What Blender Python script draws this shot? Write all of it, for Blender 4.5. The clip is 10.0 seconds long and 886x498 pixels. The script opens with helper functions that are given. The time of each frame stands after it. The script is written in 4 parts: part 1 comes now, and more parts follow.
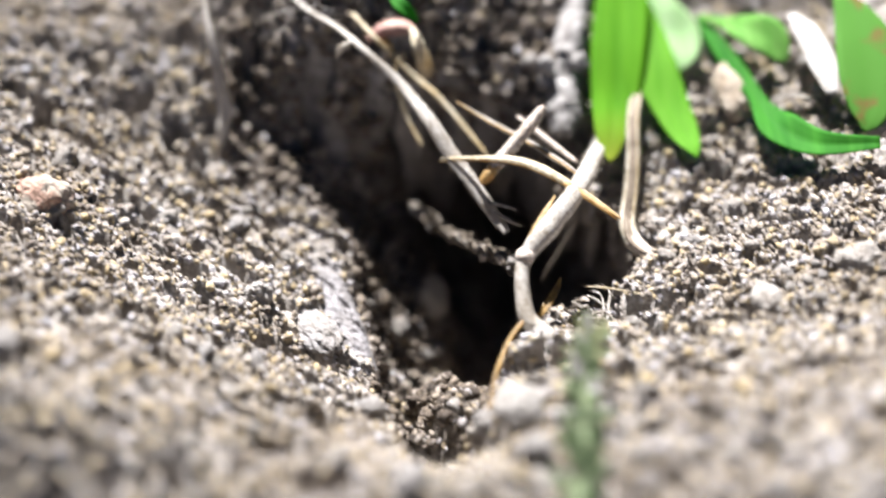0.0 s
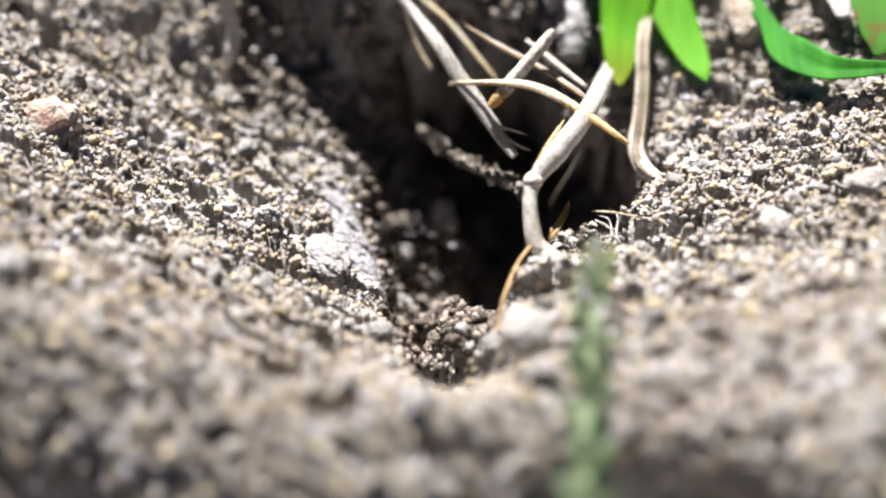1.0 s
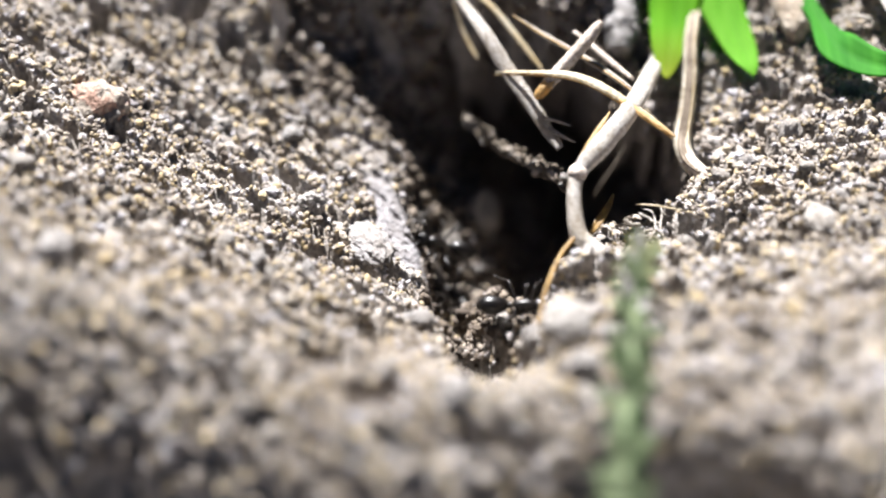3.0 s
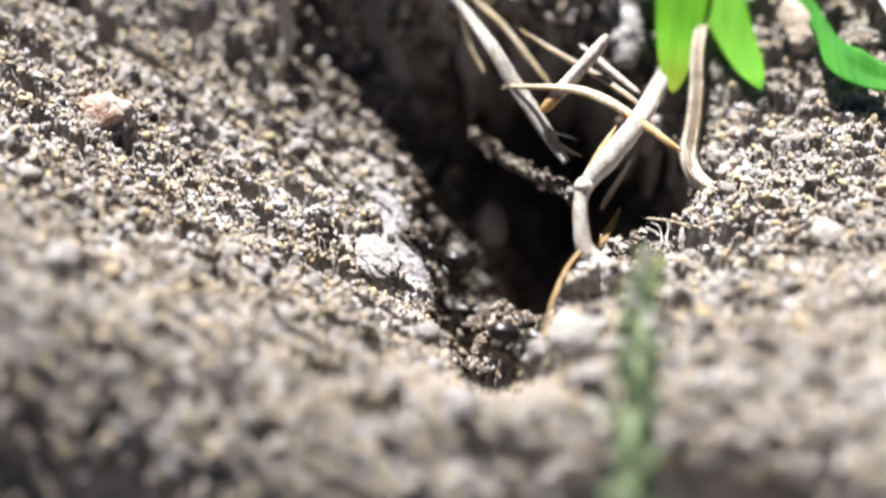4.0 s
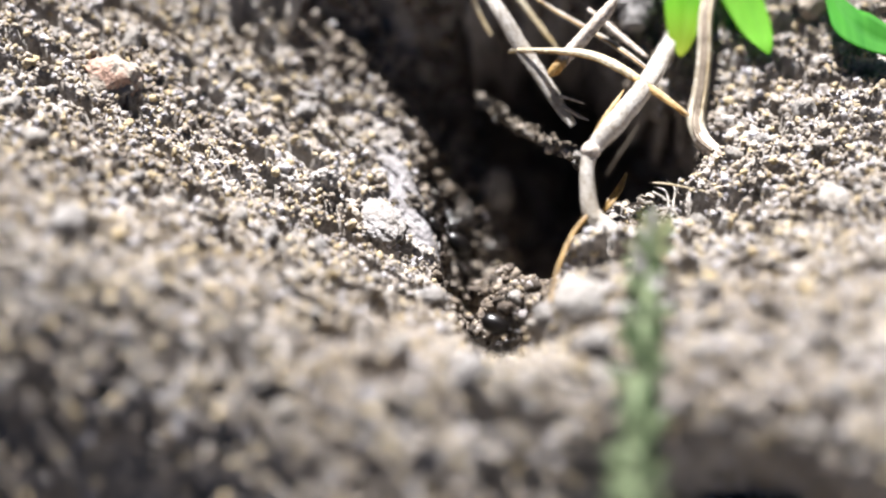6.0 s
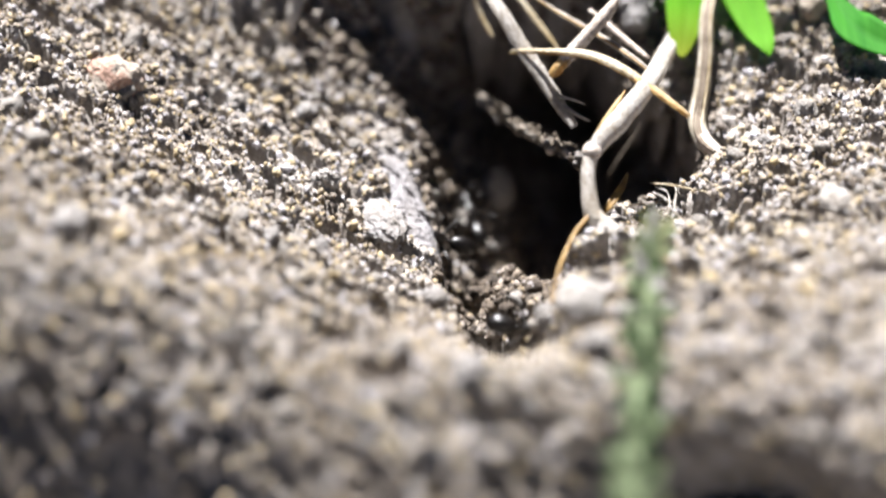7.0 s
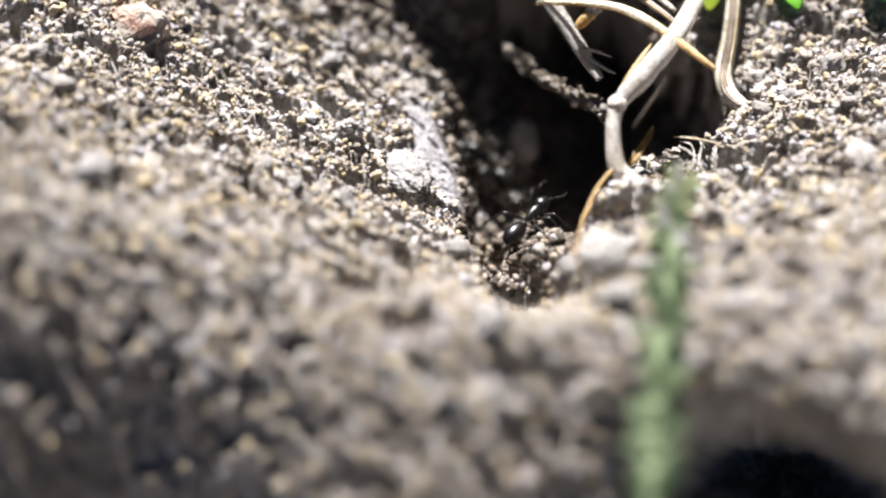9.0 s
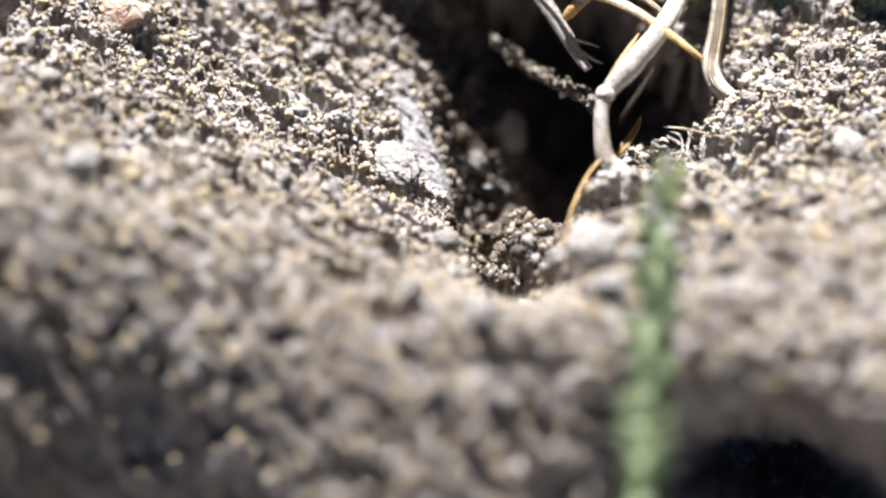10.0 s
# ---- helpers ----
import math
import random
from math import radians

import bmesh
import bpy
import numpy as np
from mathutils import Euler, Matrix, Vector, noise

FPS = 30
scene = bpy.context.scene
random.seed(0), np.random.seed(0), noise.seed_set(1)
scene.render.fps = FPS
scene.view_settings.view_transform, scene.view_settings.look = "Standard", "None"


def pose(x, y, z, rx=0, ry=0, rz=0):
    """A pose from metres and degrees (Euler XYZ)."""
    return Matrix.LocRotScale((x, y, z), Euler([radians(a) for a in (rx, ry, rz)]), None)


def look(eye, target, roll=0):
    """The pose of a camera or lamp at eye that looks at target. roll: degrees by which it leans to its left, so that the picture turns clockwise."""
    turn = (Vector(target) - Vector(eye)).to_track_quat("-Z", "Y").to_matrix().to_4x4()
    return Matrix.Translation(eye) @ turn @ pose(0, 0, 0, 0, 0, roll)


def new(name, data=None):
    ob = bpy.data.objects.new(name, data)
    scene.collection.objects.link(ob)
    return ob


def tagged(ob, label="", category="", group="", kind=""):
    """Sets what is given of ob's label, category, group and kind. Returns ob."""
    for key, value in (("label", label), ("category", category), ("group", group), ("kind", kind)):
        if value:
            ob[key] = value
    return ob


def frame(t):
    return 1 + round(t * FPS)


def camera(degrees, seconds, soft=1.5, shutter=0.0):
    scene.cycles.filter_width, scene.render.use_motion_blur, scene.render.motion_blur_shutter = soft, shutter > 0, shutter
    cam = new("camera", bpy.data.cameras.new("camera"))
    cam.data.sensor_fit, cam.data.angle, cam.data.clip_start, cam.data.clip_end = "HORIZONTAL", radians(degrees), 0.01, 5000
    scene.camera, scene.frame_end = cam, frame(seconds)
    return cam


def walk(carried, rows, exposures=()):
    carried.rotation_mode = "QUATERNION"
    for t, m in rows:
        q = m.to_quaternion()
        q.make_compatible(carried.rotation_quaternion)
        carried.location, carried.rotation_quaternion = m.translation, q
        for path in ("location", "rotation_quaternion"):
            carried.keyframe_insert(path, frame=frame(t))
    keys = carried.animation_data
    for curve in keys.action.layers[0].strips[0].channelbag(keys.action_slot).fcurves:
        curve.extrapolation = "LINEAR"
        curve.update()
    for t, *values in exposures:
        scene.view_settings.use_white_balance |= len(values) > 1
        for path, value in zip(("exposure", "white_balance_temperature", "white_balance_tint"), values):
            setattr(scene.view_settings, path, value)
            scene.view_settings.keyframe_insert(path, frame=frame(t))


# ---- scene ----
MM = 0.001
EYE = (0.0, -0.0618, 0.0483)
cam = camera(30, 10.0, soft=2.1, shutter=0.5)
cam.data.dof.use_dof = True
cam.data.dof.focus_distance = 0.0776
cam.data.dof.aperture_fstop = 13.0
# seconds and the point at which the camera looks, in millimetres
AIM = [
    (0, 2.406, 3.388, 1.794),
    (0.1, 2.734, 3.169, 1.514),
    (0.2, 2.734, 3.337, 1.729),
    (0.3, 2.461, 3.169, 1.514),
    (0.4, 2.297, 2.125, 0.178),
    (0.5, 1.941, 1.485, -0.640),
    (0.6, 1.914, 1.856, -0.166),
    (0.7, 1.914, 1.266, -0.920),
    (0.8, 1.969, 1.047, -1.200),
    (0.9, 1.969, 1.047, -1.200),
    (1, 1.941, 1.132, -1.093),
    (1.1, 1.641, 0.930, -1.351),
    (1.2, 1.777, 0.744, -1.588),
    (1.3, 1.969, 0.643, -1.717),
    (1.4, 1.887, 0.509, -1.890),
    (1.5, 1.805, 1.367, -0.791),
    (1.6, 1.695, 0.980, -1.287),
    (1.7, 1.504, 0.307, -2.148),
    (1.8, 0.902, 1.233, -0.963),
    (1.9, 0.246, 1.334, -0.834),
    (2, 0.410, 1.047, -1.200),
    (2.1, 0.383, 1.300, -0.877),
    (2.2, -0.082, 1.132, -1.093),
    (2.3, -0.191, 0.946, -1.330),
    (2.4, -0.246, 1.165, -1.050),
    (2.5, -0.547, 1.182, -1.028),
    (2.6, -0.602, 0.946, -1.330),
    (2.7, -0.328, 0.862, -1.437),
    (2.95, -0.164, 0.829, -1.480),
    (3.25, 0.082, 0.896, -1.394),
    (3.55, 0.219, 1.014, -1.243),
    (3.8, 0.164, 1.115, -1.114),
    (3.9, 0.082, 0.761, -1.567),
    (4, -0.437, 1.233, -0.963),
    (4.1, -0.410, 1.367, -0.791),
    (4.2, -0.164, 0.492, -1.911),
    (4.3, -0.219, 0.879, -1.416),
    (4.4, -0.109, 1.283, -0.899),
    (4.5, 0.000, 1.233, -0.963),
    (4.6, 0.137, 1.367, -0.791),
    (4.7, 0.082, 1.435, -0.705),
    (4.8, 0.219, 1.081, -1.157),
    (4.9, 0.519, 1.064, -1.179),
    (5, 0.109, 1.603, -0.489),
    (5.1, -0.328, 0.778, -1.545),
    (5.2, 0.109, 0.542, -1.847),
    (5.3, 0.137, 0.728, -1.610),
    (5.4, 0.219, -0.030, -2.579),
    (5.5, 0.191, -0.468, -3.139),
    (5.6, -0.137, -0.114, -2.687),
    (5.7, -0.711, 0.105, -2.407),
    (6, -0.738, 0.155, -2.342),
    (6.4, -0.656, 0.138, -2.364),
    (6.8, -0.684, 0.088, -2.428),
    (6.9, -0.820, -0.131, -2.708),
    (7, -0.793, 0.172, -2.321),
    (7.1, -1.039, 0.357, -2.084),
    (7.2, -1.121, -0.148, -2.730),
    (7.3, -1.285, 0.155, -2.342),
    (7.4, -1.805, -0.316, -2.945),
    (7.5, -1.941, -0.215, -2.816),
    (7.6, -1.914, 0.020, -2.514),
    (7.7, -2.023, -0.451, -3.118),
    (7.8, -1.941, -0.451, -3.118),
    (7.9, -1.941, -0.047, -2.601),
    (8, -1.641, -0.401, -3.053),
    (8.1, -1.613, -0.906, -3.699),
    (8.2, -1.558, -0.535, -3.225),
    (8.3, -1.449, -0.922, -3.721),
    (8.4, -1.476, -1.209, -4.087),
    (8.5, -1.340, -1.276, -4.173),
    (8.6, -1.668, -1.209, -4.087),
    (8.7, -2.133, -1.310, -4.216),
    (8.8, -2.023, -1.630, -4.626),
    (8.9, -1.941, -1.276, -4.173),
    (9, -1.887, -1.293, -4.195),
    (9.1, -1.613, -1.074, -3.915),
    (9.2, -1.641, -0.569, -3.268),
    (9.3, -1.723, -0.232, -2.838),
    (9.4, -1.723, -0.215, -2.816),
    (9.5, -1.558, -0.030, -2.579),
    (9.6, -1.476, -0.283, -2.902),
    (9.7, -1.367, -0.889, -3.678),
    (9.8, -1.203, -0.956, -3.764),
    (9.9, -1.312, -1.327, -4.238),
    (10, -1.340, -1.545, -4.518),
]
walk(cam, [(t, look(EYE, (x * MM, y * MM, z * MM))) for t, x, y, z in AIM])

# ---- light ----
SUN = Vector((-0.15, 0.51, 0.83)).normalized()
world = bpy.data.worlds.new("sky")
scene.world = world
world.use_nodes = True
wn = world.node_tree.nodes
sky = wn.new("ShaderNodeTexSky")
sky.sky_type = "NISHITA"
sky.sun_disc = False
sky.air_density = 0.10
sky.dust_density = 0.1
sky.sun_elevation = math.asin(SUN.z)
sky.sun_rotation = math.atan2(SUN.x, SUN.y)
wn["Background"].inputs["Strength"].default_value = 0.05
world.node_tree.links.new(sky.outputs[0], wn["Background"].inputs["Color"])
sun = new("sun", bpy.data.lights.new("sun", "SUN"))
sun.data.energy, sun.data.angle, sun.data.color = 5.0, radians(0.5), (1.0, 0.985, 1.0)
sun.matrix_world = look(SUN * 2.0, (0, 0, 0))
scene.view_settings.exposure = 2.23


# ---- materials ----
def material(name, rough=0.8):
    m = bpy.data.materials.new(name)
    m.use_nodes = True
    n = m.node_tree.nodes
    b = n["Principled BSDF"]
    b.inputs["Roughness"].default_value = rough
    return m, n, m.node_tree.links, b


def ramp(n, stops):
    r = n.new("ShaderNodeValToRGB")
    e = r.color_ramp.elements
    while len(e) < len(stops):
        e.new(0.5)
    for k, (p, c) in zip(e, stops):
        k.position, k.color = p, (*c, 1)
    return r


def noise_node(n, l, scale, detail=4.0, stretch=(1, 1, 1)):
    """Noise in object space; scale in features a metre."""
    c, m, t = n.new("ShaderNodeTexCoord"), n.new("ShaderNodeMapping"), n.new("ShaderNodeTexNoise")
    m.inputs["Scale"].default_value = stretch
    l.new(c.outputs["Object"], m.inputs["Vector"])
    l.new(m.outputs["Vector"], t.inputs["Vector"])
    t.inputs["Scale"].default_value, t.inputs["Detail"].default_value = scale, detail
    return t


def mix(n, l, kind, fac, a, b):
    x = n.new("ShaderNodeMix")
    x.data_type, x.blend_type = "RGBA", kind
    if isinstance(fac, float):
        x.inputs[0].default_value = fac
    else:
        l.new(fac, x.inputs[0])
    for s, v in ((6, a), (7, b)):
        if isinstance(v, tuple):
            x.inputs[s].default_value = (*v, 1)
        else:
            l.new(v, x.inputs[s])
    return x.outputs[2]


def bump(n, l, b, height, strength, dist):
    u = n.new("ShaderNodeBump")
    u.inputs["Strength"].default_value, u.inputs["Distance"].default_value = strength, dist
    l.new(height, u.inputs["Height"])
    l.new(u.outputs["Normal"], b.inputs["Normal"])


def soil_material(name, stops, island):
    """Dry mineral soil: colour by patch and by grain, with fine relief."""
    m, n, l, b = material(name, 0.92)
    big, fine = noise_node(n, l, 260.0, 3.0), noise_node(n, l, 5200.0, 5.0)
    patch = ramp(n, [(0.3, (0.70, 0.66, 0.60)), (0.7, (1.0, 1.0, 1.0))])
    l.new(big.outputs["Fac"], patch.inputs["Fac"])
    grain = ramp(n, stops)
    if island:
        g = n.new("ShaderNodeNewGeometry")
        l.new(g.outputs["Random Per Island"], grain.inputs["Fac"])
    else:
        mid = noise_node(n, l, 1500.0, 2.0)
        l.new(mid.outputs["Fac"], grain.inputs["Fac"])
    speck = ramp(n, [(0.3, (0.62, 0.60, 0.58)), (0.62, (1.0, 1.0, 1.0))])
    l.new(fine.outputs["Fac"], speck.inputs["Fac"])
    c = mix(n, l, "MULTIPLY", 1.0, grain.outputs["Color"], patch.outputs["Color"])
    l.new(mix(n, l, "MULTIPLY", 1.0, c, speck.outputs["Color"]), b.inputs["Base Color"])
    bump(n, l, b, fine.outputs["Fac"], 1.0, 0.00012)
    return m


SOIL = soil_material("soil", [(0.25, (0.197, 0.176, 0.157)), (0.5, (0.306, 0.282, 0.261)), (0.75, (0.405, 0.388, 0.382))], False)
GRAIN = soil_material("grains", [(0.0, (0.128, 0.110, 0.097)), (0.12, (0.220, 0.188, 0.158)), (0.45, (0.325, 0.285, 0.240)),
                                 (0.58, (0.43, 0.345, 0.20)), (0.70, (0.44, 0.37, 0.25)), (0.80, (0.371, 0.358, 0.375)), (1.0, (0.464, 0.455, 0.490))], True)
# brown earth with pale grains, its tone deepened to paint in the hole's shade
SHADE_EARTH = soil_material("nest_shade_earth", [(0.0, (0.040, 0.030, 0.022)), (0.5, (0.095, 0.074, 0.057)), (0.78, (0.205, 0.168, 0.130)), (1.0, (0.45, 0.405, 0.37))], True)
CLOD = soil_material("clod", [(0.3, (0.228, 0.209, 0.191)), (0.7, (0.310, 0.297, 0.286))], False)
LEDGE = soil_material("trodden_clay", [(0.3, (0.202, 0.190, 0.190)), (0.7, (0.313, 0.304, 0.320))], False)
PALE = soil_material("pale_clod", [(0.3, (0.205, 0.193, 0.183)), (0.7, (0.300, 0.292, 0.297))], False)
LUMP = soil_material("damp_lump", [(0.3, (0.035, 0.028, 0.022)), (0.7, (0.11, 0.092, 0.07))], False)
CHALK = soil_material("chalky_clod", [(0.3, (0.29, 0.275, 0.262)), (0.7, (0.45, 0.44, 0.438))], False)
BUFF = soil_material("buff_stone", [(0.3, (0.27, 0.215, 0.155)), (0.7, (0.43, 0.385, 0.325))], False)
PINK = soil_material("pink_stone", [(0.42, (0.40, 0.26, 0.205)), (0.56, (0.43, 0.385, 0.335))], False)


def straw_material(name, dark, light, rough=0.55, streak=900.0, thin=0.0):
    m, n, l, b = material(name, rough)
    t, s = noise_node(n, l, streak, 3.0), noise_node(n, l, 6000.0, 4.0)
    r = ramp(n, [(0.3, dark), (0.7, light)])
    l.new(t.outputs["Fac"], r.inputs["Fac"])
    v = ramp(n, [(0.36, (0.55, 0.51, 0.46)), (0.56, (1, 1, 1))])
    l.new(s.outputs["Fac"], v.inputs["Fac"])
    l.new(mix(n, l, "MULTIPLY", 1.0, r.outputs["Color"], v.outputs["Color"]), b.inputs["Base Color"])
    bump(n, l, b, s.outputs["Fac"], 0.4, 0.00004)
    if thin:
        tr, add = n.new("ShaderNodeBsdfTranslucent"), n.new("ShaderNodeMixShader")
        l.new(r.outputs["Color"], tr.inputs["Color"])
        add.inputs[0].default_value = thin
        l.new(b.outputs[0], add.inputs[1])
        l.new(tr.outputs[0], add.inputs[2])
        l.new(add.outputs[0], n["Material Output"].inputs["Surface"])
    return m


STRAW = straw_material("pale_straw", (0.40, 0.355, 0.295), (0.60, 0.575, 0.545), thin=0.4)
RIBBED = straw_material("ribbed_straw", (0.31, 0.265, 0.185), (0.54, 0.50, 0.42), thin=0.2)
DRY_LEAF = straw_material("withered_leaf", (0.40, 0.37, 0.33), (0.58, 0.57, 0.57), 0.7, 500.0, thin=0.4)
GOLD = straw_material("gold_straw", (0.45, 0.27, 0.08), (0.72, 0.54, 0.28), thin=0.5)
YELLOW = straw_material("yellowed_straw", (0.44, 0.335, 0.17), (0.66, 0.60, 0.47), thin=0.4)
DARK_VEIN = straw_material("dark_vein", (0.10, 0.075, 0.05), (0.24, 0.19, 0.14), 0.8)
BROWN = straw_material("brown_twig", (0.30, 0.245, 0.195), (0.52, 0.46, 0.41), 0.8)
PLUM = straw_material("plum_husk", (0.22, 0.10, 0.09), (0.42, 0.26, 0.20), 0.7)
BARK = straw_material("bark", (0.12, 0.11, 0.105), (0.42, 0.405, 0.40), 0.9, 2000.0)
CRUST = straw_material("soil_crust", (0.065, 0.05, 0.035), (0.17, 0.14, 0.105), 0.9, 2200.0)
AMBER = straw_material("amber_blade", (0.14, 0.075, 0.012), (0.28, 0.165, 0.03), 0.6)


def leaf_material(name, dark, light, tip=None, stops=(0.3, 0.7)):
    """A green leaf; tip: the height in metres below which it has yellowed."""
    m, n, l, b = material(name, 0.7)
    b.inputs["Specular IOR Level"].default_value = 0.15
    t = noise_node(n, l, 420.0, 3.0) if stops[0] > 0.3 else noise_node(n, l, 1500.0, 4.0, (1, 0.1, 0.1))
    r = ramp(n, [(stops[0], dark), (stops[1], light)])
    l.new(t.outputs["Fac"], r.inputs["Fac"])
    colour = r.outputs["Color"]
    if tip:
        c, x, k = n.new("ShaderNodeTexCoord"), n.new("ShaderNodeSeparateXYZ"), n.new("ShaderNodeMapRange")
        l.new(c.outputs["Object"], x.inputs[0])
        l.new(x.outputs["Z"], k.inputs["Value"])
        k.inputs["From Min"].default_value, k.inputs["From Max"].default_value = tip - 0.0009, tip + 0.0008
        k.inputs["To Min"].default_value, k.inputs["To Max"].default_value = 0.65, 0.0
        colour = mix(n, l, "MIX", k.outputs["Result"], colour, (0.36, 0.26, 0.03))
    l.new(colour, b.inputs["Base Color"])
    s = noise_node(n, l, 4000.0, 2.0)
    bump(n, l, b, s.outputs["Fac"], 0.15, 0.00005)
    tr, add = n.new("ShaderNodeBsdfTranslucent"), n.new("ShaderNodeMixShader")
    l.new(colour, tr.inputs["Color"])
    add.inputs[0].default_value = 0.6
    l.new(b.outputs[0], add.inputs[1])
    l.new(tr.outputs[0], add.inputs[2])
    l.new(add.outputs[0], n["Material Output"].inputs["Surface"])
    return m


LEAF = leaf_material("leaf", (0.085, 0.29, 0.006), (0.15, 0.41, 0.015), 0.0049)
LEAF_GREEN = leaf_material("green_leaf", (0.10, 0.32, 0.012), (0.19, 0.46, 0.04))
LEAF_DARK = leaf_material("deep_leaf", (0.022, 0.175, 0.012), (0.065, 0.29, 0.03))
LEAF_DULL = leaf_material("dull_stalk", (0.17, 0.225, 0.115), (0.36, 0.42, 0.26))
LEAF_MINT = leaf_material("pale_leaf", (0.28, 0.46, 0.20), (0.44, 0.60, 0.34))
LEAF_FRESH = leaf_material("fresh_leaf", (0.13, 0.36, 0.06), (0.24, 0.48, 0.12))
LEAF_FLECK = leaf_material("yellow_leaflet", (0.24, 0.27, 0.11), (0.44, 0.45, 0.28))
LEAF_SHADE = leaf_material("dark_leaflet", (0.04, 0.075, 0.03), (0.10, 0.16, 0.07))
LEAF_SPOT = leaf_material("spotted_leaf", (0.26, 0.17, 0.06), (0.12, 0.32, 0.05), stops=(0.36, 0.44))

ANT, an, al, ab = material("ant_shell", 0.33)
ab.inputs["Specular IOR Level"].default_value = 0.35
at = noise_node(an, al, 1500.0, 2.0)
ar = ramp(an, [(0.35, (0.002, 0.0016, 0.0015)), (0.7, (0.006, 0.004, 0.003))])
al.new(at.outputs["Fac"], ar.inputs["Fac"])
al.new(ar.outputs["Color"], ab.inputs["Base Color"])
ANT_LEG = straw_material("ant_leg", (0.004, 0.003, 0.0025), (0.012, 0.008, 0.006), 0.4)
ANT_RED = straw_material("ant_thorax", (0.003, 0.002, 0.0016), (0.010, 0.006, 0.004), 0.35)


# ---- ground ----
def vnoise(x, y, seed):
    """Smooth value noise in 0..1 for arrays."""
    xi, yi = np.floor(x).astype(np.int64), np.floor(y).astype(np.int64)
    u, v = x - xi, y - yi
    u, v = u * u * (3 - 2 * u), v * v * (3 - 2 * v)

    def h(a, b):
        k = (a * 374761393 + b * 668265263 + seed * 974634599) & 0xFFFFFFFF
        k = ((k ^ (k >> 13)) * 1274126177) & 0xFFFFFFFF
        return ((k ^ (k >> 16)) & 0xFFFF) / 65535.0

    return (h(xi, yi) * (1 - u) + h(xi + 1, yi) * u) * (1 - v) + (h(xi, yi + 1) * (1 - u) + h(xi + 1, yi + 1) * u) * v


def softplus(v, s):
    return s * np.logaddexp(0.0, v / s)


def blob(x, y, cx, cy, sx, sy, turn=0.0):
    c, s = math.cos(radians(turn)), math.sin(radians(turn))
    a, b = ((x - cx) * c + (y - cy) * s) / sx, ((y - cy) * c - (x - cx) * s) / sy
    return np.exp(-(a * a + b * b))


def neck(x, y, ax, ay, bx, by, ra, rb):
    """Signed distance to a tapering capsule."""
    dx, dy = bx - ax, by - ay
    h = np.clip(((x - ax) * dx + (y - ay) * dy) / (dx * dx + dy * dy), 0, 1)
    return np.hypot(x - ax - h * dx, y - ay - h * dy) - (ra + (rb - ra) * h)


def hollow(x, y):
    """The dark hollow under the near bank."""
    return 7.6 * blob(x, y, 14.6, -22.5, 6.2, 2.1, -26)


def form(x, y):
    """The large shape of the ground in millimetres: a bowl, its banks and the nest's mouth."""
    r = np.hypot(x - 1.0, (y + 1.0) * 0.95)
    z = -1.3 + 16 * np.tanh(0.42 * (np.sqrt(r * r + 9) - 3) / 16)
    z = z + 2.6 * blob(x, y, 6.2, -6.0, 3.2, 3.4) + 1.0 * blob(x, y, -12, -14, 8, 6) + 0.3 * blob(x, y, 14, 3, 6, 5) - 1.4 * blob(x, y, 20, -6, 7, 8)
    z = z + 1.2 * blob(x, y, 1, -14, 7, 4) - hollow(x, y)
    # a small scarp under the bent stem's foot
    step = -4.75 - y - 0.25 * (x - 6.2) + 0.5 * (vnoise(x / 0.9, y / 0.9, 15) - 0.5)
    z = z - 2.7 / (1 + np.exp(np.clip(-step / 0.22, -50, 50))) * np.exp(-np.maximum(step, 0) ** 2 / 6.0) * blob(x, y * 0, 6.2, 0, 1.9, 1)
    # crumbled gaps in the crust beside the stem
    gap = 0.62 * blob(x, y, 13.0, -1.7, 3.0, 1.2, 6) + 0.55 * blob(x, y, 10.6, -0.2, 1.6, 0.9, -20) - vnoise(x / 0.55, y / 0.36 + 4, 16)
    z = z - 1.5 * np.clip(gap / 0.15, 0, 1)
    z = z + 0.8 * (vnoise(x / 5.0 + 3.1, y / 5.0, 5) - 0.5)
    z = z - 0.8 * blob(x, y, -0.8, 1.0, 2.6, 6.0) - 2.0 * blob(x, y, 2.2, -9.2, 2.4, 3.2) - 1.6 * blob(x, y, 3.0, -8.6, 1.6, 1.5)
    # the near bank falls away from the crest, the far one climbs steeply
    crest = -17.0 + 3.9 * blob(x, y * 0, -13, 0, 9, 1) - 0.8 * blob(x, y * 0, 0, 0, 6, 1)
    fall = 1.65 + 0.65 * blob(x, y * 0, -13, 0, 8, 1) + 0.75 * blob(x, y * 0, 6, 0, 4, 1)
    z = z - fall * (softplus(crest - y, 2.0) - softplus(crest - 11 - y, 3.0))
    z = z + (1.05 + 0.45 * blob(x, y * 0, -3.5, 0, 4.0, 1)) * (softplus(y - 9.4, 0.5) - softplus(y - 17.5, 1.5)) * blob(x, y * 0, 0.5, 0, 11, 1)
    return z + 0.25 * (vnoise(x / 2.6, y / 2.6 + 9, 6) - 0.5)


